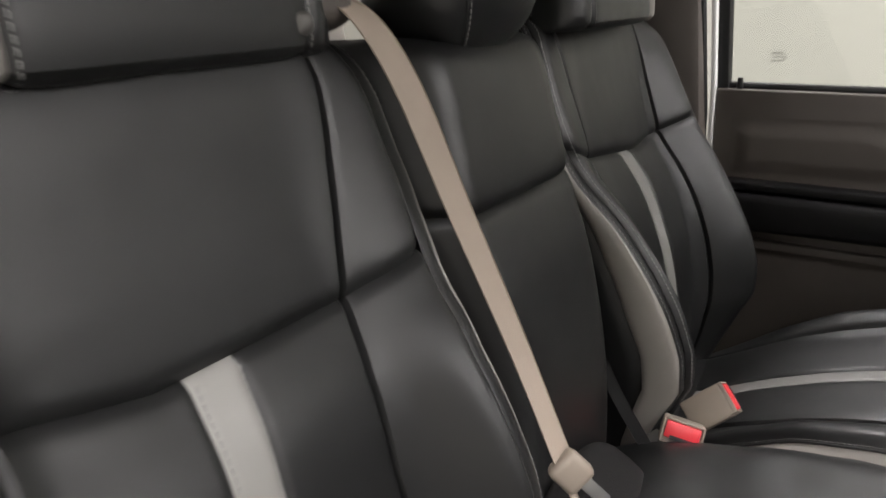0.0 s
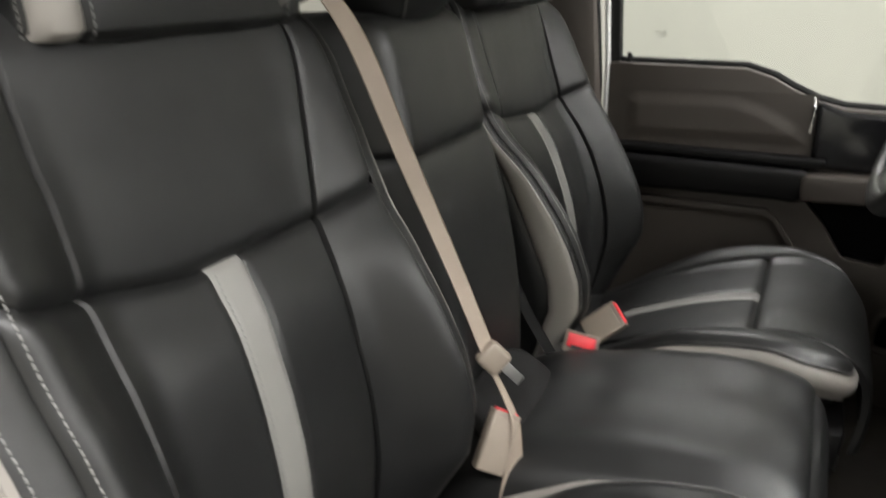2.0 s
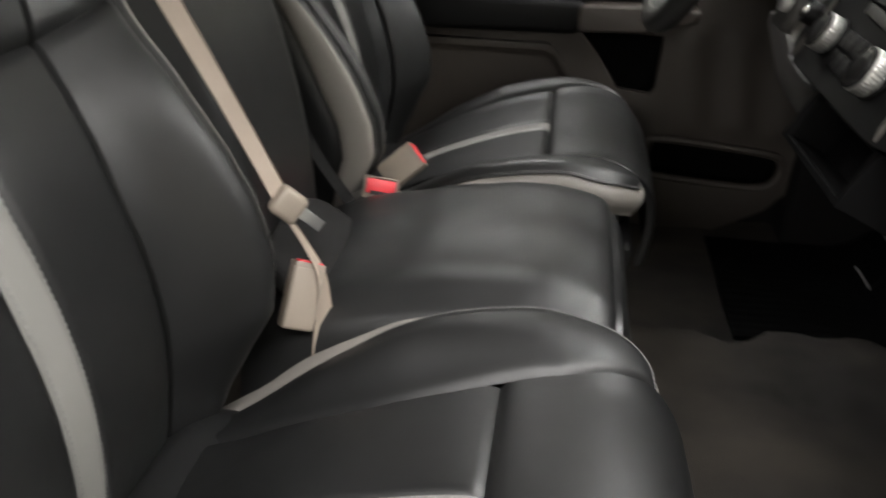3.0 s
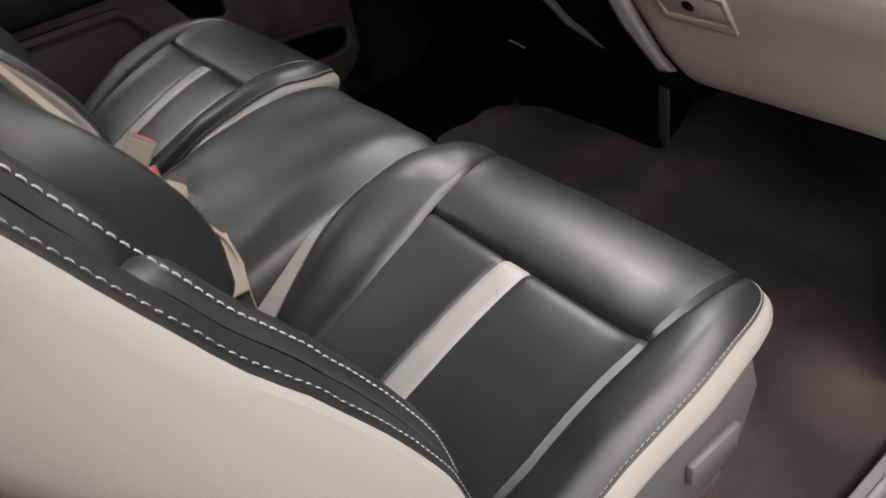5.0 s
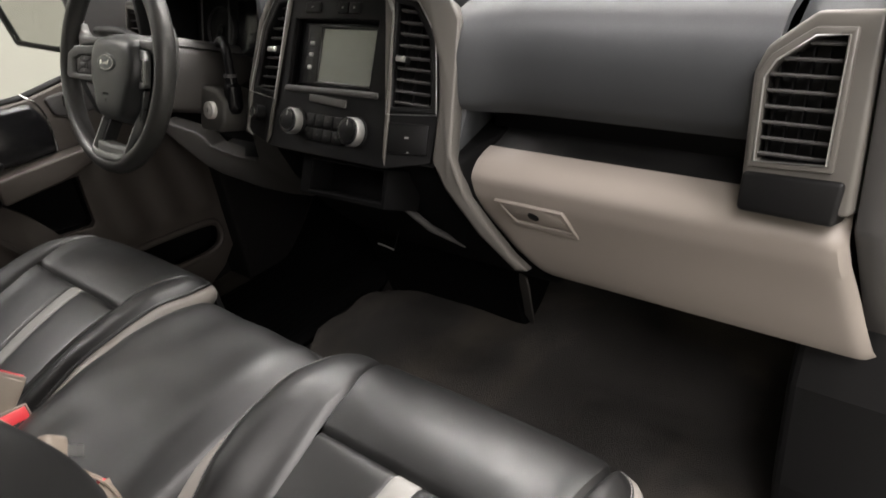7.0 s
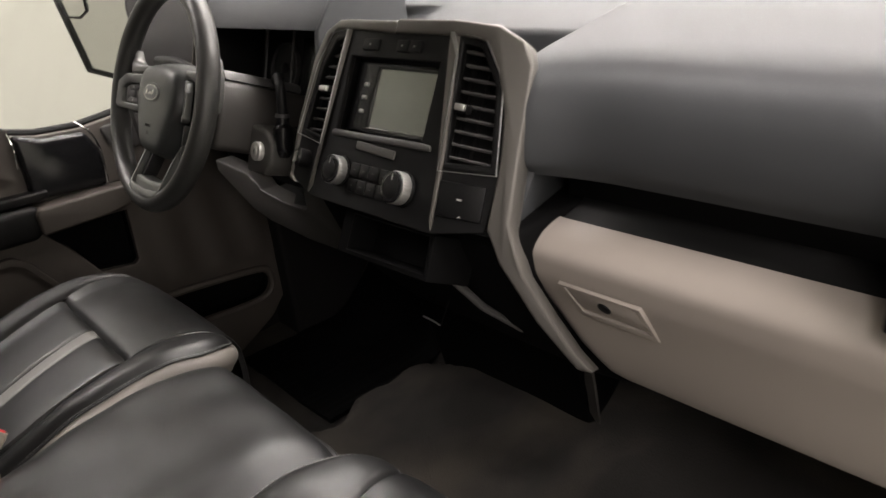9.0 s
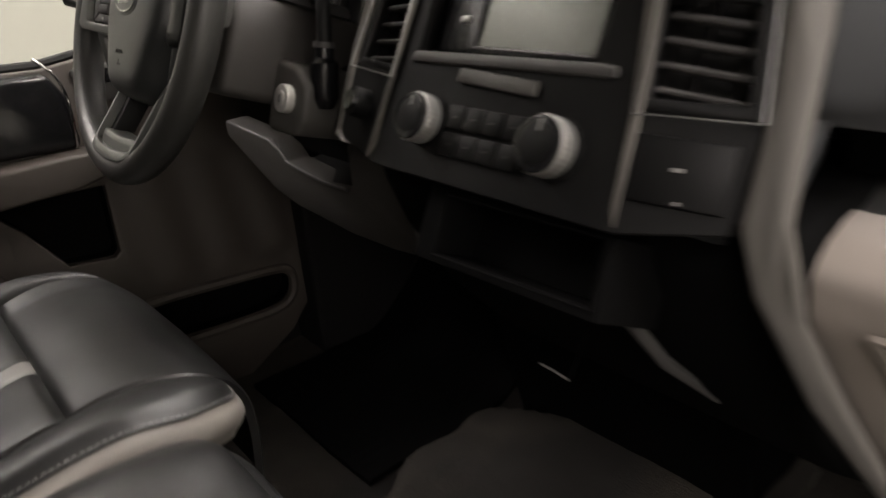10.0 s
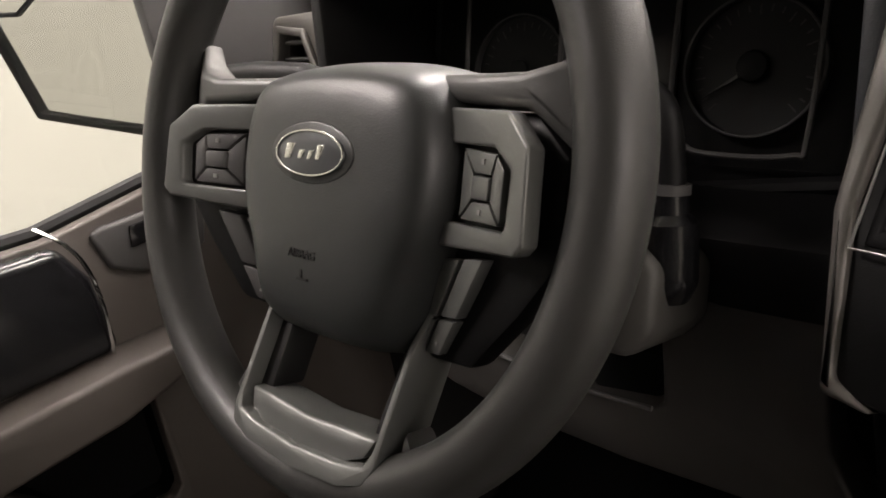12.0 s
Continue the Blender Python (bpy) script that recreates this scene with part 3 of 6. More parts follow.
        panel("side_panel", ss, band, pale, 0.0, 0.97, LEATHER_SIDE, back, 10, 50, (.35, .6, 0, 0), puff=0.005, label="pale leather side panel")
        panel("side_edge", ss, pale, 0.17, 0.0, 0.97, LEATHER, back, 8, 40, (1, 0, 0, 0))
        ladder = np.linspace(0.02, 0.95, 120)
        sewn("stitching", bs, [(s * 0.968, v) for v in ladder], back)
        sewn("stitching", ss, [(max(0.004, band(v) - 0.0055), v) for v in ladder], back)
    # ---- headrest
    hr = part("headrest", superblock(place(-0.585, 0.044, 1.000), (0.036, 0.112, 0.088), 5.0, 40, 24, shape=lambda p: p + Vector((-0.18 * p.z, 0, 0))), LEATHER, seat)
    head = dense([(-0.575, 0.894), (-0.522, 0.894), (-0.505, 0.898), (-0.4985, 0.911), (-0.503, 0.96), (-0.512, 1.01), (-0.524, 1.06), (-0.540, 1.092), (-0.575, 1.108), (-0.64, 1.110)])

    def head_point(u, v):
        x, z = head(v)
        a, flat_half, bend = abs(u), 0.118 if u < 0 else 0.120, 0.029 if u < 0 else 0.040
        th = max(0.0, (a - flat_half) / bend)
        turn, past = min(th, 1.62), max(0.0, th - 1.62)
        y = min(a, flat_half) + bend * math.sin(turn) - 0.05 * bend * past
        back_off = 0.10 * min(a, flat_half) ** 2 + bend * (1 - math.cos(turn)) + bend * past
        squeeze = 1 - 0.05 * smoothstep(0.75, 1.0, v) - 0.03 * smoothstep(0.2, 0.0, v)
        return np.array(place(x - back_off * (1 - 0.7 * max(smoothstep(0.80, 1.0, v), smoothstep(0.16, 0.0, v))), math.copysign(y * squeeze, u) + 0.034, z + 0.013 * smoothstep(0.085, 0.15, -u) * smoothstep(0.22, 0.05, v)))
    hs = make_surface(head_point, head.length, flip=mirror)
    panel("headrest_front", hs, -0.110, 0.118, 0.0, 1.0, LEATHER, hr, 44, 40, (.8, .8, 0, 0))
    panel("headrest_side", hs, 0.118, 0.212, 0.0, 1.0, LEATHER, hr, 16, 40, (.8, 0, 0, 0))
    panel("headrest_stripe", hs, -0.1535, -0.110, 0.0, 1.0, LEATHER_SIDE, hr, 12, 40, (.5, .8, 0, 0), label="pale leather stripe")
    panel("headrest_side", hs, -0.186, -0.1535, 0.0, 1.0, LEATHER, hr, 16, 40, (0, .5, 0, 0))
    for uu in (-0.1068, -0.1568, 0.1145):
        sewn("stitching", hs, [(uu, v) for v in np.linspace(0.10, 0.95, 70)], hr)
    for s in (-1, 1):
        part("headrest_post", tube([place(-0.575, s * 0.07, 0.86), place(-0.585, s * 0.07, 0.95)], 0.006, 10), CHROME, seat, "chrome post")
    # ---- cushion
    cush = part("cushion", superblock(place(-0.17, 0, 0.300), (0.21, 0.18, 0.045), 5, shape=lambda p: p + Vector((0, 0, 0.20 * p.x))), LEATHER, seat)

    def cushion_point(u, v):
        x, z = CUSHION(v)
        w = lerp_in([(0.0, 0.205), (0.3, 0.226), (0.6, 0.230), (0.68, 0.227), (0.74, 0.219), (0.79, 0.207), (0.83, 0.196), (0.87, 0.189), (0.92, 0.185), (1.0, 0.183)], v)
        wide = w
        if u > 0.6:
            inner = min(w, lerp_in([(0.0, 0.165), (0.15, 0.178), (0.28, 0.200), (0.42, 0.221), (0.6, 0.230), (1.0, 0.230)], v))
            wide = (0.6 * w + (u - 0.6) / 0.4 * (inner - 0.6 * w)) / u
        if u < -0.6:
            outer = lerp_in([(0.0, 0.222), (0.3, 0.248), (0.5, 0.254), (0.62, 0.246), (0.70, 0.236), (0.76, 0.222), (0.81, 0.206), (0.87, 0.192), (1.0, 0.185)], v)
            wide = (0.6 * w + (-u - 0.6) / 0.4 * (outer - 0.6 * w)) / -u
        r = abs(u)
        hump = lerp_in([(0.0, -0.02), (0.12, 0.0), (0.25, 0.020), (0.38, 0.034), (0.55, 0.026), (0.72, 0.010), (0.82, 0.0), (1, 0)], v)
        b = hump * (smoothstep(0.52, 0.86, r) if u > 0 else 0.7 * smoothstep(0.66, 0.92, r)) - 0.012 * smoothstep(0.90, 1.03, r)
        back_off = -0.020 * smoothstep(0.7, 1.0, r) * smoothstep(0.70, 0.85, v)
        return np.array(place(x + back_off, u * wide, z + b))
    cs = make_surface(cushion_point, CUSHION.length, flip=-mirror)
    v_roll = v_at(CUSHION, 0, -0.095)
    v_edge = v_at(CUSHION, 0, 0.045)
    cu = lambda v: lerp_in([(0.0, 0.55), (0.15, 0.515), (0.35, 0.510), (0.47, 0.545), (v_roll, 0.575), (0.62, 0.61), (v_edge, 0.755), (1.0, 0.86)], v)
    co = lambda v: lerp_in([(0.0, 0.77), (0.45, 0.775), (v_roll, 0.785), (v_edge, 0.87), (1.0, 0.90)], v)
    cut_at = lambda s, v: cu(v) if s > 0 else co(v)
    cs_lo = lambda v: lerp_in([(0.0, -0.12), (0.25, -0.140), (v_roll, -0.155)], v)
    cs_hi = lambda v: lerp_in([(0.0, 0.06), (0.13, 0.045), (0.25, 0.015), (v_roll, 0.0)], v)
    for s in (-1, 1):
        lo, hi = (lambda v: -co(v), cs_lo) if s < 0 else (cs_hi, lambda v: cu(v))
        panel("cushion_panel", cs, lo, hi, 0.0, v_roll, LEATHER, cush, 18, 40, (1, .35, 0, 1) if s < 0 else (.35, 1, 0, 1), puff=0.003)
    panel("cushion_stripe", cs, cs_lo, cs_hi, 0.0, v_roll, STRIP, cush, 8, 40, (.35, .35, 0, 1), label="grey leather stripe")
    panel("front_roll", cs, lambda v: -co(v), lambda v: cu(v), v_roll, 1.0, LEATHER, cush, 40, 34, (1, 1, 1, 0), puff=0.005)
    v_f = v_at(CUSHION, 0, 0.052)
    for s in (-1, 1):
        # the sewn edge of the bolster runs forward along the side and round the front corner
        tip = cushion_point(s * cut_at(s, v_f), v_f)
        line = [cushion_point(s * 1.0, v) for v in np.linspace(0, v_at(CUSHION, 0, -0.06), 9)]
        for ex, ew, ez in ((-0.015, 0.2285, 0.428), (0.020, 0.2185, 0.420), (0.044, 0.198, 0.408)) if s > 0 else ((-0.015, 0.2400, 0.425), (0.020, 0.2270, 0.417), (0.043, 0.207, 0.406)):
            line.append(np.array(place(ex, s * ew, ez)))
        line.append(tip)
        E = np.array(curve(line, 10))
        run = np.r_[0, np.cumsum(np.linalg.norm(np.diff(E, axis=0), axis=1))]
        n = 84
        edge = np.array([[np.interp(t, run / run[-1], E[:, k]) for k in range(3)] for t in np.linspace(0, 1, n)])
        start = np.argmin(abs(edge[:, 0] - dx + 0.06))
        rows = []
        for i in range(n):
            v = v_at(CUSHION, 0, min(0.052, edge[i][0] - dx + 0.004 * i / n)) if i < start else v_at(CUSHION, 0, -0.06) + (v_f - v_at(CUSHION, 0, -0.06)) * (i - start) / (n - 1 - start)
            S0, S1 = cushion_point(s * cut_at(s, v), v), cushion_point(s * 1.0, v)
            wide = np.linalg.norm(edge[i] - S0)
            swell = min(1.0, wide / np.linalg.norm(S1 - S0))
            c = smoothstep(start, n, i)
            row = []
            for a in np.linspace(0, 1, 20):
                base = cushion_point(s * (cut_at(s, v) + (1 - cut_at(s, v)) * a), v)
                p = S0 + (edge[i] - S0) * a + (base - S0 - (S1 - S0) * a) * swell + np.array((0.5, 0, 1.0)) * 0.06 * wide * a * (1 - a) * c
                off = -SEAM_D * math.exp(-(a * wide / SEAM_R) ** 1.3) - 0.5 * SEAM_D * math.exp(-((1 - a) * wide / 0.005) ** 1.3) + wobble(p)
                row.append(p + np.array((0.25 * c, 0, 1.0)) * off)
            rows.append(row)
        part("cushion_bolster", grid(rows), LEATHER, cush)
        cord = [Vector(r[19]) + Vector((0, 0, 0.0012)) for r in rows[1:]]
        part("piping", tube(cord, 0.0016, 8), PIPING, cush, "dark piping")
        part("stitching", stitches([Vector(r[18]) * 0.35 + Vector(r[19]) * 0.65 + Vector((0, 0, 0.0022)) for r in rows[2:-1]], lambda i: (0.15, 0, 1)), THREAD, cush, "pale stitching")
        # the pale panel hanging below that edge
        skirt = []
        for i in range(n):
            d = edge[min(n - 1, i + 1)] - edge[max(0, i - 1)]
            o = np.array((d[1], -d[0], 0)) * (1 if mirror * s < 0 else -1)
            o = o / (np.linalg.norm(o) + 1e-9)
            tall = 0.054 * (1 - 0.22 * smoothstep(start, n, i))
            out_first = smoothstep(62, 12, i) if s > 0 else 0.0
            full = 0.013 if s < 0 else 0.008 + 0.017 * smoothstep(58, 36, i)
            row = []
            for q in np.linspace(0, 1, 12):
                row.append(edge[i] + o * (full * math.sin(min(1, q * 1.15) * math.pi * 0.92) - 0.004 * math.exp(-q * 14) - 0.010 * q * q + wobble(edge[i])) + np.array((0, 0, -0.003 - tall * (q + (max(0.0, (q - 0.35) / 0.65) - q) * out_first)) ) + o * 0.018 * out_first * smoothstep(0.0, 0.45, q))
            skirt.append(row)
        part("side_panel", grid(skirt), LEATHER_SIDE, cush, "pale leather side panel")
    # ---- frame under the cushion
    part("seat_base", slab([(-0.42, 0.05), (0.02, 0.05), (0.055, 0.30), (-0.42, 0.26)], -0.185, 0.185, Matrix.Translation((dx, yc, dz)) @ XZ, 0.015), BLACK, seat, "black plastic seat base")
    s = -1
    part("side_shield", slab([(-0.44, 0.16), (-0.06, 0.13), (0.03, 0.17), (0.055, 0.26), (0.03, 0.335), (-0.10, 0.345), (-0.44, 0.27)], -0.012, 0.016,
         Matrix.Translation(place(0, s * 0.205, 0)) @ XZ, 0.008, 3), MOULD, seat, "moulded plastic side shield")
    part("recliner_lever", block(*place(-0.03, s * 0.224, 0.225), 0.085, 0.014, 0.034, 0.006), BOSS, seat, "grey plastic lever")
    part("seat_gusset", superblock(place(-0.395, 0, 0.268), (0.050, 0.185, 0.045), 4), LEATHER, seat)
    for a in (-1, 1):
        part("seat_rail", block(*place(-0.18, a * 0.16, 0.035), 0.52, 0.035, 0.05, 0.006), STEEL, seat, "steel floor rail")
    return seat


front_seat(1, -0.405, 0.0, 0.0, "black leather passenger seat with grey stripe and pale sides", "front seats")
front_seat(-1, 0.405, 0.018, -0.006, "black leather driver's seat with grey stripe and pale sides", "front seats", lean=-0.034, seam_tilt=0.028)


def middle_seat():
    seat = thing("middle_seat", "narrow black leather middle seat between the two front seats", "seat", at=(-0.2, -0.02, 0))
    prof = dense([(-0.395, 0.28), (-0.390, 0.36), (-0.392, 0.45), (-0.405, 0.56), (-0.425, 0.65), (-0.448, 0.725), (-0.468, 0.80), (-0.485, 0.865), (-0.505, 0.89), (-0.56, 0.90)])
    yc = -0.022

    def bp(u, v):
        x, z = prof(v)
        w = lerp_in([(0, 0.125), (0.3, 0.140), (0.7, 0.150), (0.9, 0.142), (1, 0.13)], v)
        r = abs(u)
        turn = 0.016 * smoothstep(0.70, 1.0, r) ** 1.5 if u > 0 else 0.045 * smoothstep(0.60, 1.0, r) ** 1.5
        return np.array((x - turn - 0.05 * smoothstep(0.95, 1.25, r), yc + w * u * (1 if u > 0 else 0.82) + 0.014 * smoothstep(0.2, 1.0, u), z))
    bs = make_surface(bp, prof.length)
    vm = v_at(prof, 1, 0.735)
    back = part("backrest", superblock((-0.53, yc, 0.58), (0.045, 0.115, 0.27), 3.5, shape=lambda p: p + Vector((-0.27 * p.z, 0, 0))), LEATHER, seat)
    panel("upper_panel", bs, -1.2, 1.2, vm, 1.0, LEATHER, back, 36, 30, (0, 0, 1, 0), puff=0.004)
    panel("lower_panel", bs, -1.2, 1.2, 0.0, vm, LEATHER, back, 36, 46, (0, 0, 0, 1), puff=0.004)
    for s in (-1, 1):
        side = lambda d, v, s=s: bp(s * 1.2, v) + np.array((-d, 0, -0.2 * d))
        # black cloth replaces leather on the left: that side's shade put into the material
        panel("side_panel", make_surface(side, prof.length, flip=s), 0.0, 0.10, 0.0, 0.97, CLOTH if s < 0 else LEATHER, back, 8, 40, (1, 0, 0, 0))
    vv = np.linspace(0.05, 0.95, 90)
    part("stitching", stitches([bp(-1.17, v) for v in vv], lambda i: bs(-1.17, vv[min(i, 89)])[1]), THREAD, back, "pale stitching")
    # headrest: a thick soft block, one seam down its front corner and one across
    def lean(p):
        side = 1 - 3.4 * max(0.0, p[2] + 0.05) if p[1] < 0 else 1 - 0.6 * p[2]
        return Vector((p[0] + 0.10 * p[2], p[1] * max(0.45, side), p[2]))
    head = part("headrest", superblock((-0.535, 0.002, 0.982), (0.082, 0.102, 0.108), 2.7, 48, 34, shape=lean), LEATHER, seat)

    def on_head(a, deg, out=1.004):
        k = max(0.0, 1 - abs(a / 0.108) ** 2.7) ** (1 / 2.7)
        c, q = math.cos(radians(deg)), math.sin(radians(deg))
        return Vector((-0.535, 0.002, 0.982)) + lean((out * 0.082 * k * math.copysign(abs(c) ** (2 / 2.7), c), out * 0.102 * k * math.copysign(abs(q) ** (2 / 2.7), q), a))
    part("stitching", stitches([on_head(a, -40 - 60 * a) for a in np.linspace(-0.098, 0.098, 70)], lambda i: (0.72, -0.7, 0)), THREAD, head, "pale stitching")
    part("seam", tube([on_head(a, -43 - 60 * a, 0.999) for a in np.linspace(-0.098, 0.098, 60)], 0.0012, 6), PIPING, head, "dark seam")
    part("seam", tube([on_head(-0.008, d, 0.999) for d in np.linspace(-38, 40, 30)], 0.0012, 6), PIPING, head, "dark seam")
    # cushion
    cp = dense([(-0.40, 0.36), (-0.33, 0.392), (-0.21, 0.418), (-0.10, 0.432), (-0.03, 0.430), (0.015, 0.412), (0.038, 0.37), (0.04, 0.31), (0.035, 0.25)])

    def cpt(u, v):
        x, z = cp(v)
        r = abs(u)
        w = lerp_in([(0, 0.165), (0.5, 0.170), (0.8, 0.172), (1, 0.165)], v)
        f = smoothstep(0.72, 0.9, v)
        return np.array((x - 0.02 * f * smoothstep(0.6, 1, r), 0.0 + w * u * (1 - 0.03 * smoothstep(0.9, 1.3, r)), z - (0.018 * smoothstep(0.55, 1.0, r) ** 2 + 0.10 * smoothstep(0.95, 1.3, r)) * (1 - f)
                         + 0.005 * noise.noise(Vector((x * 14, w * u * 14, 2.0)))))
    cush = part("cushion", superblock((-0.16, 0.0, 0.325), (0.18, 0.14, 0.045), 5), LEATHER, seat)
    panel("cushion_top", make_surface(cpt, cp.length, flip=-1), -1.3, 1.3, 0.0, v_at(cp, 0, 0.022), LEATHER, cush, 44, 44, (0, 0, 0, 1), puff=0.004)
    panel("cushion_front", make_surface(cpt, cp.length, flip=-1), -1.3, 1.3, v_at(cp, 0, 0.022), 1.0, LEATHER, cush, 44, 12, (0, 0, 1, 0))
    part("seat_base", block(-0.18, 0.0, 0.17, 0.40, 0.28, 0.30, 0.02), BLACK, seat, "black plastic base")
    # flap in black cloth instead of leather, for the shade round the belt latch
    part("cushion_flap", superblock((-0.345, -0.040, 0.395), (0.045, 0.095, 0.030), 3, shape=lambda p: p + Vector((0, 0, -0.6 * p.x))), CLOTH, seat)
    return seat


middle_seat()


def rear_bench():
    seat = thing("rear_seat", "black cloth rear bench seat with headrests", "seat", at=(-1.3, 0, 0))
    part("backrest", superblock((-1.45, 0, 0.60), (0.09, 0.70, 0.32), 6), REAR_CLOTH, seat)
    part("cushion", superblock((-1.18, 0, 0.36), (0.25, 0.70, 0.09), 6), REAR_CLOTH, seat)
    part("seat_base", block(-1.2, 0, 0.15, 0.40, 1.3, 0.28, 0.02), BLACK, seat)
    for y in (-0.52, -0.10, 0.42):
        part("headrest", superblock((-1.42, y, 0.93), (0.05, 0.105, 0.06), 5), REAR_CLOTH, seat)
    return seat


rear_bench()

# ---------------------------------------------------------------- dashboard
dash = thing("dashboard", "dark dashboard with warm grey lower panels and a shelf", "dashboard", at=(0.5, 0, 0.6))
top_line = [(0.362, 0.664), (0.345, 0.690), (0.341, 0.722), (0.350, 0.758), (0.376, 0.790), (0.43, 0.818), (0.62, 0.850), (1.04, 0.862), (1.04, 0.60), (0.42, 0.63)]
smooth_top = [tuple(p) for p in curve(top_line[:8], 6)] + top_line[8:]
pad_rows = []
for px, pz in smooth_top[:-2]:
    line = []
    for y in list(np.linspace(-0.190, -0.34, 20)) + list(np.linspace(-0.36, -0.634, 24)):
        near = math.exp(-(max(0.0, -0.215 - y) / 0.045) ** 1.5)
        line.append((px - 0.045 * near * smoothstep(0.5, 0.36, px), y, pz + 0.012 * near * smoothstep(0.70, 0.66, pz)))
    pad_rows.append(line)
part("dash_pad", grid(pad_rows, shell=0.012), PAD, dash, "soft dark dashboard pad")
part("pad_end", profile([(0.41, 0.66), (0.40, 0.73), (0.42, 0.785), (0.50, 0.830), (0.66, 0.852), (1.04, 0.862), (1.04, 0.66)], -0.80, -0.634, 0.006), PAD, dash)
part("dash_top", profile([(0.47, 0.62), (0.45, 0.76), (0.47, 0.820), (0.66, 0.849), (1.04, 0.860), (1.04, 0.62)], -0.205, 0.80, 0.01), PAD, dash, "soft dark dashboard top")
part("shelf_back", profile([(0.405, 0.60), (0.405, 0.672), (0.47, 0.70), (0.47, 0.60)], -0.78, -0.20, 0.002), BLACK, dash, "black back of the shelf")
part("shelf", profile([(0.322, 0.598), (0.322, 0.606), (0.42, 0.622), (0.42, 0.598)], -0.70, -0.215, 0.002), RUBBER, dash, "dark shelf mat")


# Glove box: one bowed lid with rounded ends
def glove_x(z):
    return lerp_in([(0.375, 0.400), (0.385, 0.378), (0.40, 0.364), (0.44, 0.345), (0.502, 0.320), (0.557, 0.294), (0.585, 0.290), (0.594, 0.296), (0.605, 0.309), (0.610, 0.322), (0.614, 0.345)], z)


rows = []
for z in [0.3845, 0.390, 0.397] + list(np.linspace(0.41, 0.575, 18)) + [0.583, 0.589, 0.594, 0.600, 0.605, 0.608, 0.611, 0.614]:
    lo, hi = lerp_in([(0.375, -0.290), (0.44, -0.250), (0.585, -0.192), (0.622, -0.225)], z), lerp_in([(0.375, -0.770), (0.60, -0.737), (0.622, -0.73)], z)
    row = []
    for a in np.linspace(0, 1, 60):
        y = lo + (hi - lo) * a
        d = min(abs(y - lo), abs(y - hi))
        row.append((glove_x(z) + 0.016 * math.exp(-d / 0.006), y, z))
    rows.append(row)
glove = part("glove_box", grid(rows, shell=0.012), BEIGE, dash, "warm grey glove box lid")
GM = Matrix(((0, -0.479, -0.878, 0.3045), (-1, 0, 0, -0.333), (0, 0.878, -0.479, 0.529), (0, 0, 0, 1)))
part("latch_frame", slab([(-0.060, 0.030), (0.056, 0.030), (0.064, -0.030), (-0.044, -0.028)], -0.004, 0.0016, GM, 0.0012, 2, holes=[[(-0.052, 0.026), (0.051, 0.026), (0.056, -0.018), (-0.040, -0.018)]]), BEIGE, glove)
part("latch_paddle", slab([(-0.050, 0.024), (0.049, 0.024), (0.053, -0.010), (-0.040, -0.010)], -0.004, 0.0005, GM, 0.0015), BEIGE, glove)
part("latch_slot", slab([(-0.040, -0.011), (0.053, -0.011), (0.055, -0.018), (-0.039, -0.018)], -0.006, -0.002, GM, 0), BLACK, glove, "dark finger slot")
key = [(0.009 * math.cos(a), 0.006 + 0.009 * math.sin(a)) for a in np.linspace(0, 2 * math.pi, 20, endpoint=False)]
part("lock", slab(key, -0.002, 0.002, GM, 0.0008), BLACK, glove, "dark lock cylinder")

# Passenger side vent pod
PM = Matrix(((0, 0.33, -0.944, 0.283), (-1, 0, 0, -0.682), (0, 0.944, 0.33, 0.625), (0, 0, 0, 1)))


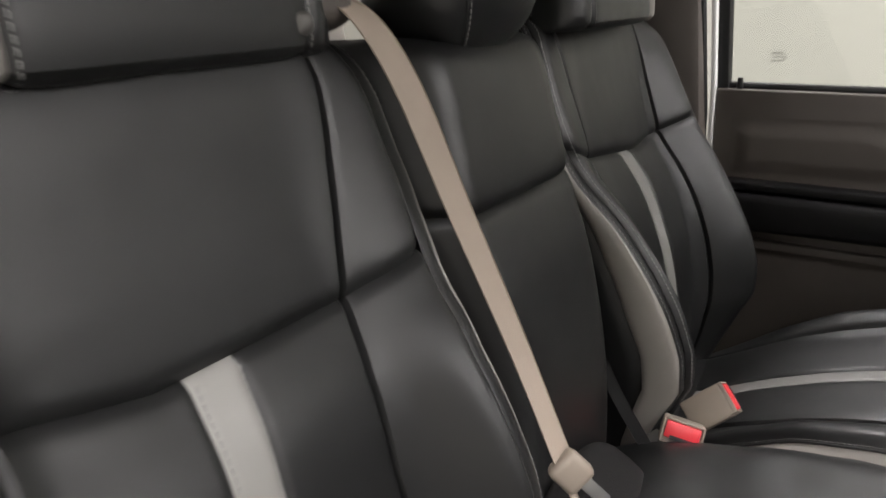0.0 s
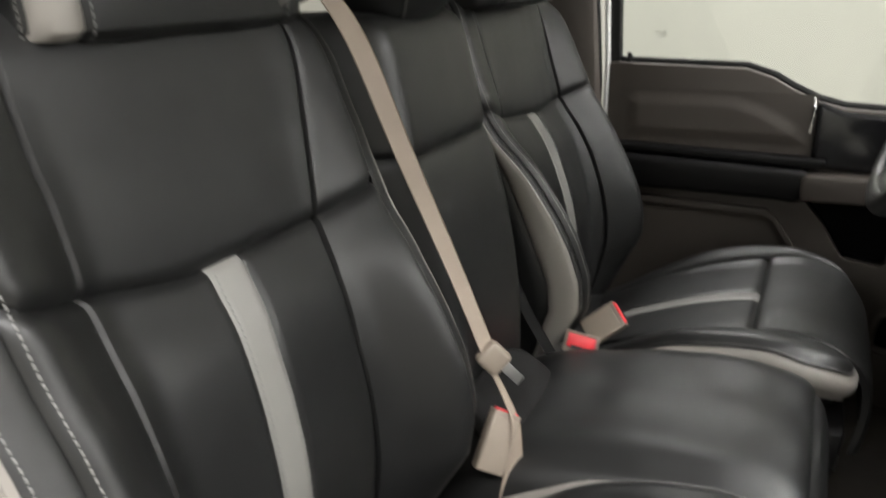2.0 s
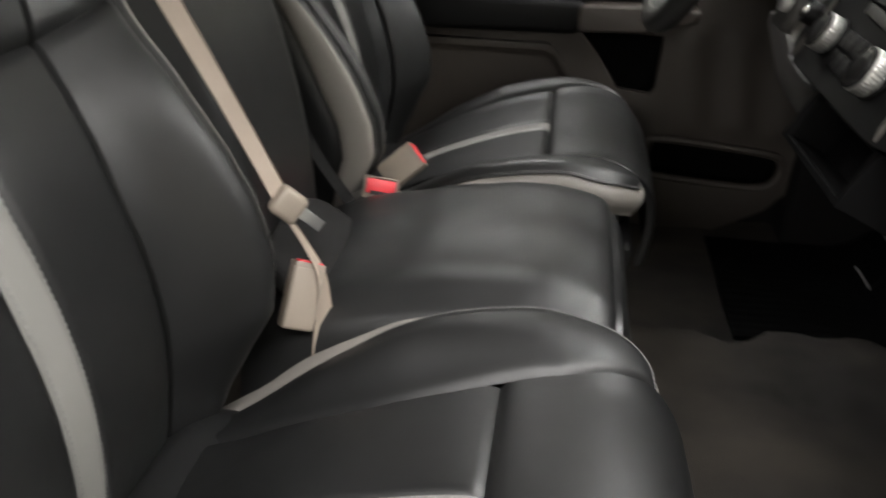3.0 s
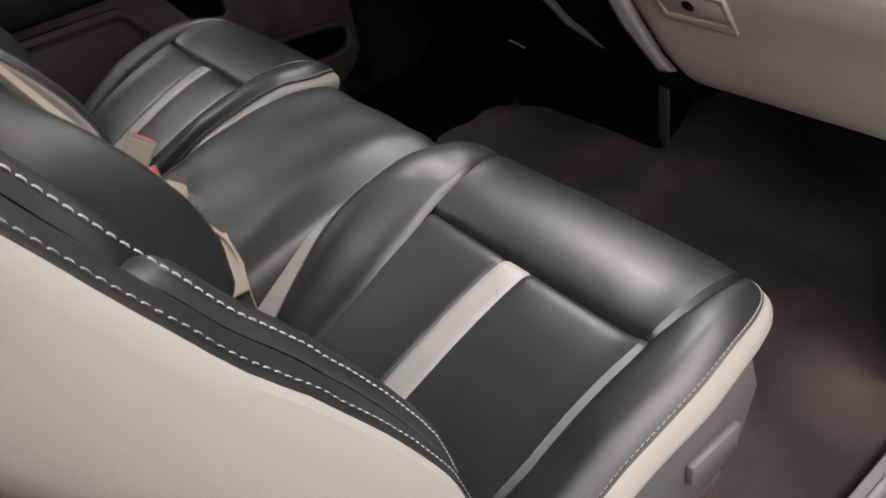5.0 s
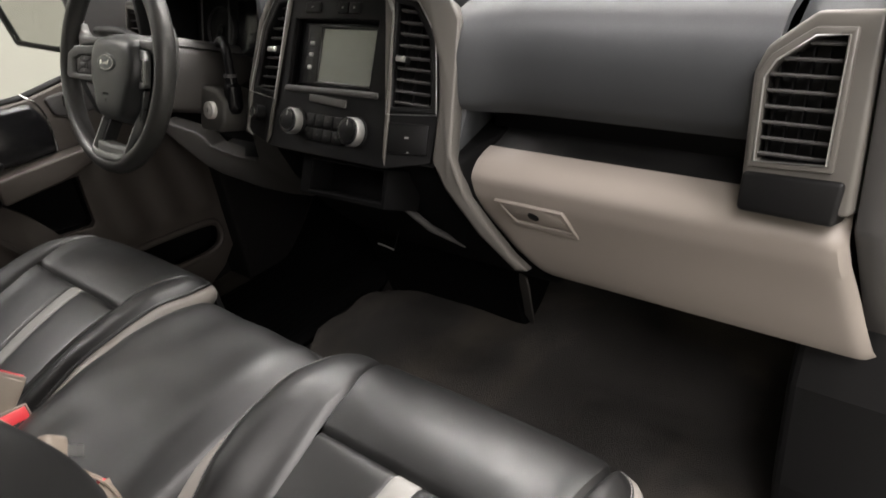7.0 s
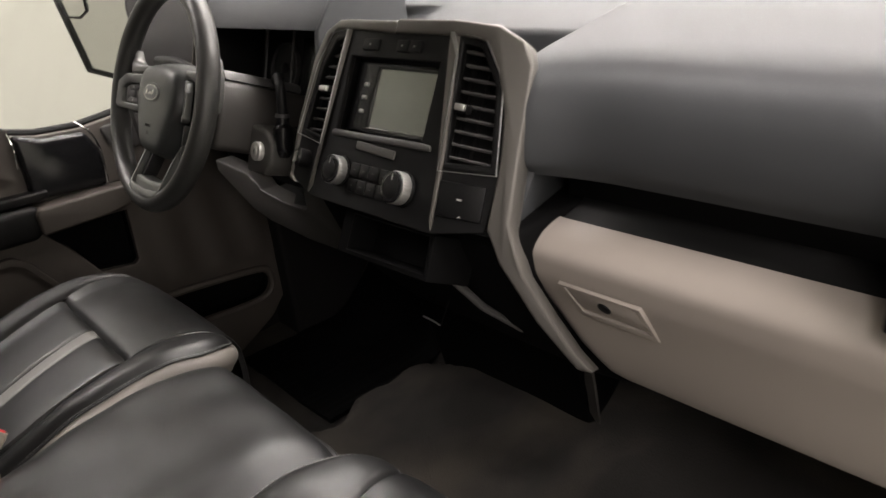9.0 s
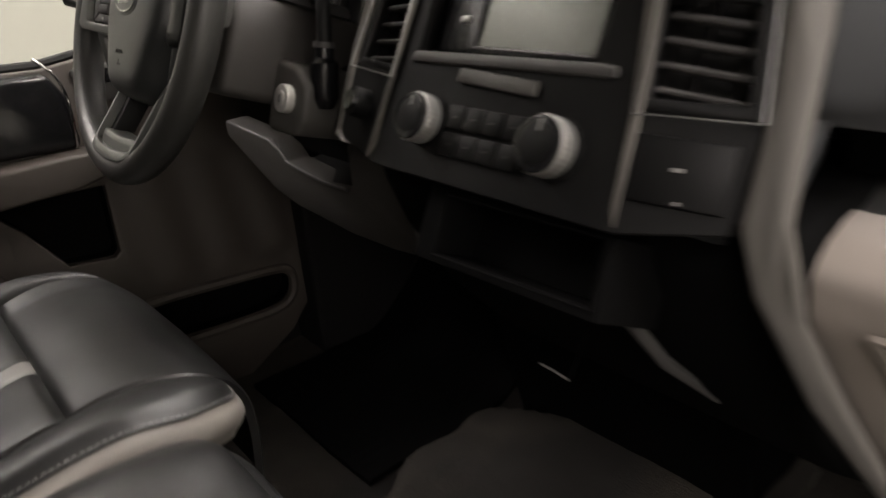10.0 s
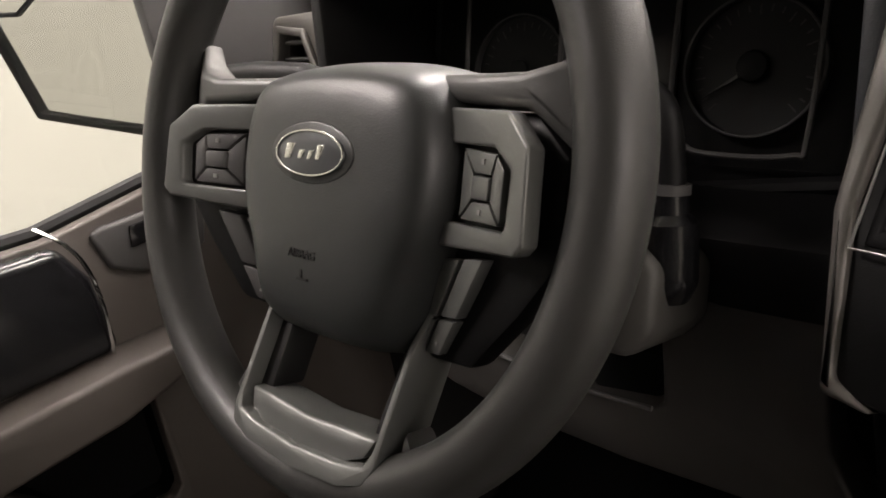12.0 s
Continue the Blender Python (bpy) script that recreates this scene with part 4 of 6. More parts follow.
def vent(name, m, outline, inner, depth, parent, slats, frame_mat, tilt=0.0, tab=None, uprights=0):
    v = part(name, slab(outline, -0.012, 0.003, m, 0.0022, 2, holes=[inner]), frame_mat, parent, "air vent surround")
    part("vent_back", slab(inner, -depth - 0.006, -depth, m, 0), BLACK, v, "black duct")
    part("vent_rim", slab([(x * 1.0, y) for x, y in outline], -0.030, -0.0125, m, 0, holes=[inner]), BLACK, v, "black duct wall")
    ys = [p[1] for p in inner]
    y0, y1 = min(ys), max(ys)

    def span(y):
        xs = []
        for i in range(len(inner)):
            (ax, ay), (bx, by) = inner[i], inner[(i + 1) % len(inner)]
            if (ay - y) * (by - y) <= 0 and abs(ay - by) > 1e-9:
                xs.append(ax + (bx - ax) * (y - ay) / (by - ay))
        return (min(xs), max(xs)) if len(xs) > 1 else None
    for k in range(slats):
        y = y0 + (y1 - y0) * (k + 0.5) / slats
        s = span(y)
        if s and s[1] - s[0] > 0.01:
            part("slat", slab([(-0.0016, -0.011), (0.0016, -0.011), (0.0019, 0.0), (0.0, 0.0015), (-0.0019, 0.0)], s[0] + 0.001, s[1] - 0.001,
                 m @ Matrix.Translation((0, y, -0.006)) @ Matrix(((0, 0, 1, 0), (1, 0, 0, 0), (0, 1, 0, 0), (0, 0, 0, 1))) @ pose(0, 0, 0, 0, 0, tilt), 0), MOULD, v)
    for k in range(uprights):
        x = min(p[0] for p in inner) + (max(p[0] for p in inner) - min(p[0] for p in inner)) * (k + 0.5) / uprights
        part("upright", slab([(x - 0.0012, y0 + 0.006), (x + 0.0012, y0 + 0.006), (x + 0.0012, y1 - 0.012), (x - 0.0012, y1 - 0.012)], -0.028, -0.019, m, 0), BLACK, v)
    if tab:
        part("vent_tab", slab([(tab[0] - 0.013, tab[1] - 0.0055), (tab[0] + 0.013, tab[1] - 0.0055), (tab[0] + 0.013, tab[1] + 0.0055), (tab[0] - 0.013, tab[1] + 0.0055)], -0.006, 0.010, m, 0.002), BLACK, v)
        part("tab_face", slab([(tab[0] - 0.008, tab[1] - 0.004), (tab[0] + 0.011, tab[1] - 0.004), (tab[0] + 0.011, tab[1] + 0.004), (tab[0] - 0.008, tab[1] + 0.004)], 0.0090, 0.0150, m, 0.0012), SATIN_CHROME, v, "chrome tab face")
    return v


pod_in = [(-0.044, 0.046), (0.029, 0.050), (0.027, 0.180), (-0.003, 0.178), (-0.038, 0.152), (-0.047, 0.135)]
pod_out = [(-0.051, 0.039), (0.036, 0.043), (0.034, 0.188), (-0.006, 0.187), (-0.045, 0.158), (-0.055, 0.138)]
part("vent_pod", slab([(-0.055, 0.0), (0.058, 0.0), (0.056, 0.206), (-0.008, 0.204), (-0.052, 0.168), (-0.062, 0.140)], -0.10, -0.001, PM, 0.007, 3, holes=[pod_in]), POD, dash, "satin taupe vent housing")
part("pod_foot", slab([(-0.055, -0.010), (0.046, -0.012), (0.050, 0.036), (-0.055, 0.034)], -0.09, 0.004, PM, 0.006, 3), BLACK, dash, "black base of the vent housing")
vent("side_vent", PM @ Matrix.Translation((0, 0, 0.002)), pod_out, pod_in, 0.03, dash, 8, POD, uprights=5)
part("vent_line", tube([PM @ Vector((x, y, 0.0055)) for x, y in pod_in], 0.0014, 8, closed=True), STEEL, dash, "thin chrome line round the vent")
# end of the dashboard towards the open door, with the small defroster grille
part("dash_end", slab([(0.30, 0.60), (0.335, 0.83), (0.40, 0.86), (0.60, 0.86), (0.80, 0.50), (0.60, 0.30), (0.46, 0.36)], 0.742, 0.775, XZ, 0.006), MOULD, dash, "dark grey end panel")
for k in range(6):
    part("grille_bar", block(0.345 + 0.013 * k, -0.7765, 0.685 + 0.006 * k, 0.0075, 0.004, 0.080 - 0.004 * k, 0.001), MATT, dash)

# ---------------------------------------------------------------- centre stack
SM = Matrix(((0, 0.447, -0.894, 0.225), (-1, 0, 0, 0), (0, 0.894, 0.447, 0.66), (0, 0, 0, 1)))
stack = thing("centre_stack", "black centre stack with satin silver frame, screen, knobs and vents", "console", at=(0.25, 0, 0.66))


outline = [(-0.208, -0.030), (-0.226, -0.028), (-0.231, 0.06), (-0.222, 0.157), (-0.201, 0.199), (-0.170, 0.216), (0.170, 0.216), (0.212, 0.202), (0.236, 0.160), (0.246, 0.06), (0.238, -0.030), (0.213, -0.035)]
inner_frame = [(-0.202, -0.026), (-0.209, -0.020), (-0.212, 0.06), (-0.195, 0.152), (-0.176, 0.192), (-0.150, 0.203), (0.150, 0.203), (0.176, 0.192), (0.195, 0.152), (0.212, 0.06), (0.209, -0.022)]
vr_line = [(0.110, 0.200), (0.156, 0.197), (0.191, 0.151), (0.2105, 0.041), (0.124, 0.032)]
right_o, right_i = [p for p in outline if p[0] > 0], [p for p in inner_frame if p[0] > 0]
leg_out = [(0.170, 0.216), (0.205, 0.202), (0.223, 0.176), (0.228, 0.125), (0.233, 0.070), (0.241, -0.010), (0.258, -0.042), (0.272, -0.064), (0.312, -0.100), (0.357, -0.137), (0.386, -0.155)]
leg_in = [(0.366, -0.158), (0.343, -0.143), (0.300, -0.114), (0.259, -0.077), (0.238, -0.058), (0.214, -0.022), (0.211, 0.056), (0.200, 0.118), (0.180, 0.163), (0.160, 0.193), (0.140, 0.197)]
surround = slab([(0.0, 0.216)] + leg_out + leg_in + [(0.0, 0.197)], -0.030, 0.012, None, 0.0045, 3)
for v in surround.verts:  # the leg falls back under the dashboard
    k = max(0.0, -0.03 - v.co.y) / 0.125
    v.co += Vector((-0.024, -0.010, -0.090)) * k
surround.transform(SM)
part("frame", surround, SATIN, stack, "satin silver surround running down into the console")
part("frame", slab([(-x, y) for x, y in [(0.001, 0.214)] + [(min(q[0] - 0.024, q[0] * 0.93), q[1]) for q in right_o] + right_i[::-1] + [(0.001, 0.197)]], -0.030, 0.010, SM, 0.004, 3), SATIN, stack, "satin surround")
for s_ in (-1, 1):
    part("vent_line", tube([SM @ Vector((s_ * x, y, 0.0105)) for x, y in vr_line], 0.0010, 8, closed=True), STEEL, stack, "thin satin line round the vent")
part("stack_body", slab([(x * 0.985, y * 0.985) for x, y in outline], -0.22, -0.029, SM, 0.004), PAD, stack, "dark side of the stack")
vr = [(0.113, 0.198), (0.154, 0.195), (0.188, 0.150), (0.207, 0.043), (0.127, 0.035)]
vri = [(0.119, 0.190), (0.150, 0.187), (0.180, 0.146), (0.198, 0.051), (0.133, 0.044)]
radio_hole = [(-0.094, 0.058), (0.096, 0.058), (0.096, 0.164), (-0.094, 0.164)]
vl, vli = [(-x, y) for x, y in vr][::-1], [(-x, y) for x, y in vri][::-1]
face = [(-0.126, -0.046), (0.136, -0.046), (0.210, -0.028), (0.213, 0.055), (0.196, 0.152), (0.177, 0.193), (0.150, 0.204), (-0.150, 0.204), (-0.177, 0.193), (-0.196, 0.152), (-0.213, 0.055), (-0.210, -0.028)]
part("face_plate", slab(face, -0.004, 0.004, SM, 0.0012, 1, holes=[radio_hole, vri, vli]), BLACK, stack, "black face plate")
part("face_body", slab([(-0.19, -0.04), (0.19, -0.04), (0.18, 0.17), (-0.18, 0.17)], -0.20, -0.045, SM, 0.01), BLACK, stack)
for nm, o, i, tab in (("centre_vent", vr, vri, (0.141, 0.112)), ("centre_vent", vl, vli, (-0.141, 0.112))):
    vent(nm, SM @ Matrix.Translation((0, 0, 0.003)), o, i, 0.03, stack, 9, BLACK, tab=tab, uprights=3)
# radio: recessed head unit
radio = part("radio", slab([(-0.093, 0.059), (0.095, 0.059), (0.095, 0.163), (-0.093, 0.163)], -0.030, -0.016, SM, 0.002), GLOSS, stack, "gloss black head unit")
part("radio_bezel", slab([(-0.088, 0.062), (0.091, 0.062), (0.091, 0.160), (-0.088, 0.160)], -0.018, -0.008, SM, 0.002, holes=[[(-0.040, 0.070), (0.082, 0.070), (0.082, 0.152), (-0.040, 0.152)]]), GLOSS, radio)
part("screen", slab([(-0.040, 0.070), (0.082, 0.070), (0.082, 0.152), (-0.040, 0.152)], -0.017, -0.011, SM, 0), SCREEN, radio, "blank pale reflecting screen")
for y in (0.128, 0.110, 0.090):
    part("radio_button", slab([(-0.064, y - 0.003), (-0.054, y - 0.003), (-0.054, y + 0.003), (-0.064, y + 0.003)], -0.009, -0.006, SM, 0.001), STEEL, radio)
part("ledge", slab([(-0.099, 0.048), (0.102, 0.052), (0.100, 0.061), (-0.097, 0.058)], 0.000, 0.008, SM, 0.003), MOULD, stack, "dark satin ledge")
part("disc_slot", slab([(-0.034, 0.036), (0.052, 0.032), (0.052, 0.044), (-0.034, 0.048)], 0.003, 0.0070, SM, 0.002), BOSS, stack, "grey blanking strip")
part("stack_deck", slab([(-0.165, 0.205), (0.178, 0.205), (0.150, 0.250), (-0.140, 0.250)], -0.030, -0.004, SM @ Matrix.Translation((0, 0.205, 0)) @ pose(0, 0, 0, -52, 0, 0) @ Matrix.Translation((0, -0.205, 0)), 0.004), SATIN, stack, "satin silver top of the stack")
for s_ in (-1, 1):
    part("stack_rib", slab([(s_ * x, y) for x, y in ((0.1055, 0.202), (0.1165, 0.202), (0.128, 0.060), (0.1325, 0.020), (0.1365, -0.043), (0.1285, -0.030), (0.1205, 0.030))], 0.002, 0.0085, SM, 0.0025), SATIN, stack, "satin rib beside the vent")
for x0, x1, y in ((-0.070, -0.034, 0.181), (0.006, 0.030, 0.181), (0.031, 0.056, 0.181)):
    part("switch", slab([(x0, y - 0.008), (x1, y - 0.008), (x1, y + 0.008), (x0, y + 0.008)], 0.002, 0.0075, SM, 0.0018), BLACK, stack)
    part("switch_mark", slab([((x0 + x1) / 2 - 0.002, y - 0.001), ((x0 + x1) / 2 + 0.002, y - 0.001), ((x0 + x1) / 2 + 0.002, y + 0.001), ((x0 + x1) / 2 - 0.002, y + 0.001)], 0.0076, 0.0079, SM, 0), PALE_INK, stack)


def knob(x, y, r):
    def circle(q, n=32):
        return [(x + q * math.cos(a), y + q * math.sin(a)) for a in np.linspace(0, 2 * math.pi, n, endpoint=False)]
    k = part("knob", slab(circle(r + 0.002), 0.003, 0.008, SM, 0.002), BLACK, stack, "black rotary knob")
    ribs = [(x + (r + 0.0007 * (i % 2)) * math.cos(a), y + (r + 0.0007 * (i % 2)) * math.sin(a)) for i, a in enumerate(np.linspace(0, 2 * math.pi, 64, endpoint=False))]
    part("knob_ring", slab(ribs, 0.008, 0.0225, SM, 0.0004, 1), SATIN_CHROME, k, "ribbed chrome side")
    part("knob_cap", slab(circle(r - 0.0004), 0.0225, 0.0255, SM, 0.0016, 3), GLOSS, k)
    part("knob_face", slab(circle(r - 0.006), 0.0252, 0.0262, SM, 0.0005), BLACK, k)
    part("pointer", slab([(x - 0.001, y + r * 0.4), (x + 0.001, y + r * 0.4), (x + 0.001, y + r * 0.8), (x - 0.001, y + r * 0.8)], 0.0263, 0.0266, SM, 0), PALE_INK, k)


knob(-0.058, 0.001, 0.020)
knob(0.083, -0.001, 0.021)
for i, x in enumerate((-0.024, -0.003, 0.018, 0.041)):
    for j, y in enumerate((0.008, -0.014)):
        part("climate_button", slab([(x - 0.010, y - 0.0095), (x + 0.010, y - 0.0095), (x + 0.010, y + 0.0095), (x - 0.010, y + 0.0095)], 0.002, 0.0068, SM, 0.0016), BLACK, stack)
        part("button_mark", slab([(x - 0.0025, y - 0.0008), (x + 0.0025, y - 0.0008), (x + 0.0025, y + 0.0008), (x - 0.0025, y + 0.0008)], 0.0069, 0.0072, SM, 0), FAINT, stack)
cover = part("socket_cover", slab([(0.140, -0.022), (0.203, -0.018), (0.201, 0.026), (0.132, 0.022)], 0.002, 0.0080, SM, 0.0025), BLACK, stack, "black square socket cover")
part("cover_mark", slab([(0.166, 0.002), (0.173, 0.0025), (0.173, 0.005), (0.166, 0.0045)], 0.0081, 0.0085, SM, 0.0), PALE_INK, cover)
part("cover_mark", slab([(0.173, -0.0185), (0.176, -0.018), (0.176, -0.0155), (0.173, -0.016)], 0.0081, 0.0085, SM, 0.0), PALE_INK, cover)
part("light_switch", tube([SM @ Vector((-0.165, 0.005, 0.0)), SM @ Vector((-0.165, 0.005, 0.02))], 0.014, 20), BLACK, stack, "black rotary switch")
part("switch_cap", tube([SM @ Vector((-0.165, 0.005, 0.02)), SM @ Vector((-0.165, 0.005, 0.024))], 0.009, 16), CHROME, stack)

# the outer thirds of the stack are turned away from the middle
HINGE, WING_R, WING_L = 0.112, radians(21), radians(11)
inv = SM.inverted()
for ob in stack.children_recursive:
    if ob.name.split(".")[0] == "face_plate" or ob.name.split(".")[0] in ("frame", "stack_body", "vent_line"):
        bmx = bmesh.new()
        bmx.from_mesh(ob.data)
        for sx in (-1, 1):
            bmesh.ops.bisect_plane(bmx, geom=bmx.verts[:] + bmx.edges[:] + bmx.faces[:], plane_co=SM @ Vector((sx * HINGE, 0, 0)), plane_no=(0, 1, 0))
        bmx.to_mesh(ob.data)
        bmx.free()
    for v in ob.data.vertices:
        p = inv @ v.co
        p.x += 0.013 * smoothstep(0.155, 0.105, abs(p.x)) * smoothstep(0.21, 0.17, p.y)
        d = abs(p.x) - HINGE
        if d > 0 and ob.name.split(".")[0] not in ("knob", "knob_ring", "knob_cap", "knob_face", "pointer"):
            c, WING = p.z, WING_R if p.x > 0 else WING_L
            p.z = c * math.cos(WING) - d * math.sin(WING)
            p.x = math.copysign(HINGE + d * math.cos(WING) + c * math.sin(WING), p.x)
            v.co = SM @ p

# lower console and tray; their near-black carries the shade under the stack
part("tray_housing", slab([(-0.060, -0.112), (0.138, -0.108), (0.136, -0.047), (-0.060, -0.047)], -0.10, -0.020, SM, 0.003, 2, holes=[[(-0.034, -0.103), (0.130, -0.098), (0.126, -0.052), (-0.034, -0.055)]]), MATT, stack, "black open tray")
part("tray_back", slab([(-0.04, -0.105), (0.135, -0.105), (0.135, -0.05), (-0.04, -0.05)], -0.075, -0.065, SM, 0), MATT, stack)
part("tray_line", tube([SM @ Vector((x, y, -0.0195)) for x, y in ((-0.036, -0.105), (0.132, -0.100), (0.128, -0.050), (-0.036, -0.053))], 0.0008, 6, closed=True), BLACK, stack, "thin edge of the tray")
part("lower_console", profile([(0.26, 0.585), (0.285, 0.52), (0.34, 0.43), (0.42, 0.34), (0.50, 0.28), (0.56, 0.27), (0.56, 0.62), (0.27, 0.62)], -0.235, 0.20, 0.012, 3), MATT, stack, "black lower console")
part("console_leg", tube([(0.235, -0.118, 0.555), (0.30, -0.125, 0.47), (0.36, -0.14, 0.41)], [0.006, 0.006, 0.004], 8), MOULD, stack, "satin grey edge")
flap = [(Vector((0.445, -0.190, 0.315)), 0.010), (Vector((0.47, -0.172, 0.27)), 0.013), (Vector((0.52, -0.136, 0.20)), 0.012), (Vector((0.575, -0.096, 0.11)), 0.014), (Vector((0.60, -0.078, 0.07)), 0.010)]
part("felt_flap", grid([[p + Vector((0.25, 0.97, 0)) * w * k for k in (-1, -0.3, 0.3, 1)] for p, w in flap], shell=0.004), FOLD, dash, "grey felt flap")
tagp = thing("metal_clip", "small bright metal clip hanging under the dashboard", "clip", at=(0.305, 0.002, 0.40))
part("clip", tube([(0.300, 0.016, 0.408), (0.305, 0.002, 0.403), (0.310, -0.012, 0.396)], 0.0014, 8), STEEL, tagp)
part("stem", tube([(0.310, -0.012, 0.396), (0.330, -0.014, 0.43), (0.36, -0.014, 0.47)], 0.0012, 8), MATT, tagp)

# ---------------------------------------------------------------- driver's side of the dashboard
# one moulded panel with the tray's cut-out beside the column and a raised box next to the stack
KY = Matrix(((0, 0, 1, 0), (1, 0, 0, 0), (0, 1, 0, 0), (0, 0, 0, 1)))  # plan y, z; depth towards +x
knee_line = [(0.700, 0.560), (0.640, 0.556), (0.560, 0.550), (0.530, 0.538), (0.512, 0.524), (0.405, 0.513), (0.352, 0.514), (0.344, 0.520), (0.343, 0.572), (0.337, 0.592), (0.316, 0.634), (0.236, 0.636),
             (0.230, 0.520), (0.200, 0.458), (0.290, 0.444), (0.386, 0.440), (0.516, 0.453), (0.62, 0.499), (0.700, 0.535)]
knee = slab(knee_line, 0.312, 0.352, KY, 0.004, 3)
bmesh.ops.subdivide_edges(knee, edges=[e for e in knee.edges if abs(e.verts[0].co.z - e.verts[1].co.z) > 0.03], cuts=6)
for v in knee.verts:
    v.co.x += 0.9 * max(0.0, v.co.z - 0.585) + 0.5 * max(0.0, 0.475 - v.co.z)
part("knee_panel", knee, KNEE, dash, "dark grey moulded knee panel under the column")
# backing block in near-black, in place of the recess's own shade
part("knee_backing", profile([(0.385, 0.640), (0.372, 0.52), (0.40, 0.475), (0.46, 0.475), (0.46, 0.640)], 0.205, 0.78, 0.004), MATT, dash, "near-black block standing for the shade behind the knee panel")
part("tray_floor", profile([(0.314, 0.502), (0.314, 0.512), (0.375, 0.520), (0.375, 0.502)], 0.346, 0.520, 0.002), BLACK, dash, "black tray floor")
part("tray_lip", tube(curve([(0.311, 0.512, 0.525), (0.310, 0.46, 0.519), (0.310, 0.405, 0.5145), (0.310, 0.352, 0.5155)], 6), 0.0022, 8), MOULD, dash, "satin edge of the tray")
# instrument cluster in its hood
cl = thing("instrument_cluster", "black instrument cluster with two round gauges", "gauges", at=(0.40, 0.43, 0.76))
part("hood", profile([(0.318, 0.835), (0.352, 0.880), (0.41, 0.905), (0.50, 0.905), (0.60, 0.87), (0.60, 0.855), (0.44, 0.870), (0.365, 0.845)], 0.215, 0.655, 0.006), PAD, cl, "soft hood")
for y0, y1, hm in ((0.212, 0.226, PAD), (0.645, 0.660, BLACK)):
    part("hood_side", profile([(0.295, 0.655), (0.318, 0.835), (0.352, 0.880), (0.41, 0.905), (0.50, 0.905), (0.50, 0.66)], y0, y1, 0.005), hm, cl)
CM = Matrix(((0, 0.30, -0.954, 0.428), (-1, 0, 0, 0.420), (0, 0.954, 0.30, 0.742), (0, 0, 0, 1)))
part("gauge_panel", slab([(-0.205, -0.085), (0.205, -0.085), (0.205, 0.10), (-0.205, 0.10)], -0.03, 0, CM, 0.004), BLACK, cl)


def ring(cx, cy, r0, r1, n=40):
    return [(cx + r1 * math.cos(a), cy + r1 * math.sin(a)) for a in np.linspace(0, 2 * math.pi, n, endpoint=False)], [(cx + r0 * math.cos(a), cy + r0 * math.sin(a)) for a in np.linspace(0, 2 * math.pi, n, endpoint=False)]


for cx, ang in ((0.101, 212), (-0.101, 215)):
    o, i = ring(cx, 0.0, 0.0475, 0.0500)
    g = part("gauge", slab(o, 0.0, 0.010, CM, 0.001, holes=[i]), FAINT, cl, "thin dark gauge ring")
    part("dial", slab(i, 0.0005, 0.003, CM, 0), RUBBER, g)
    for k in range(25):
        a = radians(225 - 270 * k / 24)
        c, s = math.cos(a), math.sin(a)
        lo = 0.0385 if k % 3 else 0.0355
        part("tick", slab([(cx + lo * c - 0.0006 * s, lo * s + 0.0006 * c), (cx + 0.043 * c - 0.0006 * s, 0.043 * s + 0.0006 * c), (cx + 0.043 * c + 0.0006 * s, 0.043 * s - 0.0006 * c), (cx + lo * c + 0.0006 * s, lo * s - 0.0006 * c)], 0.003, 0.0033, CM, 0), FAINT, g)
    c, s = math.cos(radians(ang)), math.sin(radians(ang))
    part("needle", slab([(cx - 0.0018 * s, 0.0018 * c), (cx + 0.040 * c, 0.040 * s), (cx + 0.0018 * s, -0.0018 * c)], 0.006, 0.007, CM, 0), MOULD, g, "grey needle")
    o, _ = ring(cx, 0, 0.01, 0.011)
    part("needle_hub", slab(o, 0.005, 0.011, CM, 0.002), BLACK, g)
for sy in (1, -1):
    part("bezel", tube(curve([CM @ Vector((sy * x, y, 0.022)) for x, y in ((0.050, 0.085), (0.050, -0.03), (0.062, -0.056), (0.090, -0.062), (0.138, -0.060), (0.147, -0.045), (0.150, 0.085))], 6), 0.0022, 8), MOULD, cl, "dark satin bezel line")
part("centre_display", slab([(-0.045, -0.05), (0.045, -0.05), (0.045, 0.06), (-0.045, 0.06)], 0.0, 0.004, CM, 0.002), GLOSS, cl)
part("lower_rim", tube([CM @ Vector((x, -0.082 - 0.01 * math.cos(x * 12), 0.02)) for x in np.linspace(-0.2, 0.2, 24)], 0.007, 8), BLACK, cl)
part("binnacle_fill", profile([(0.33, 0.60), (0.322, 0.655), (0.40, 0.675), (0.47, 0.675), (0.47, 0.60)], 0.225, 0.78, 0.006), BLACK, dash, "black panel under the gauges")
# outer driver vent
DM = Matrix(((0, 0.30, -0.954, 0.318), (-1, 0, 0, 0.727), (0, 0.954, 0.30, 0.670), (0, 0, 0, 1)))
part("vent_pod", slab([(-0.062, 0.0), (0.062, 0.0), (0.064, 0.10), (0.018, 0.158), (-0.060, 0.156)], -0.12, 0.0, DM, 0.010, 3, holes=[[(-0.043, 0.037), (0.031, 0.037), (0.022, 0.092), (-0.004, 0.132), (-0.038, 0.137)]]), SATIN, dash, "grey plastic vent housing")
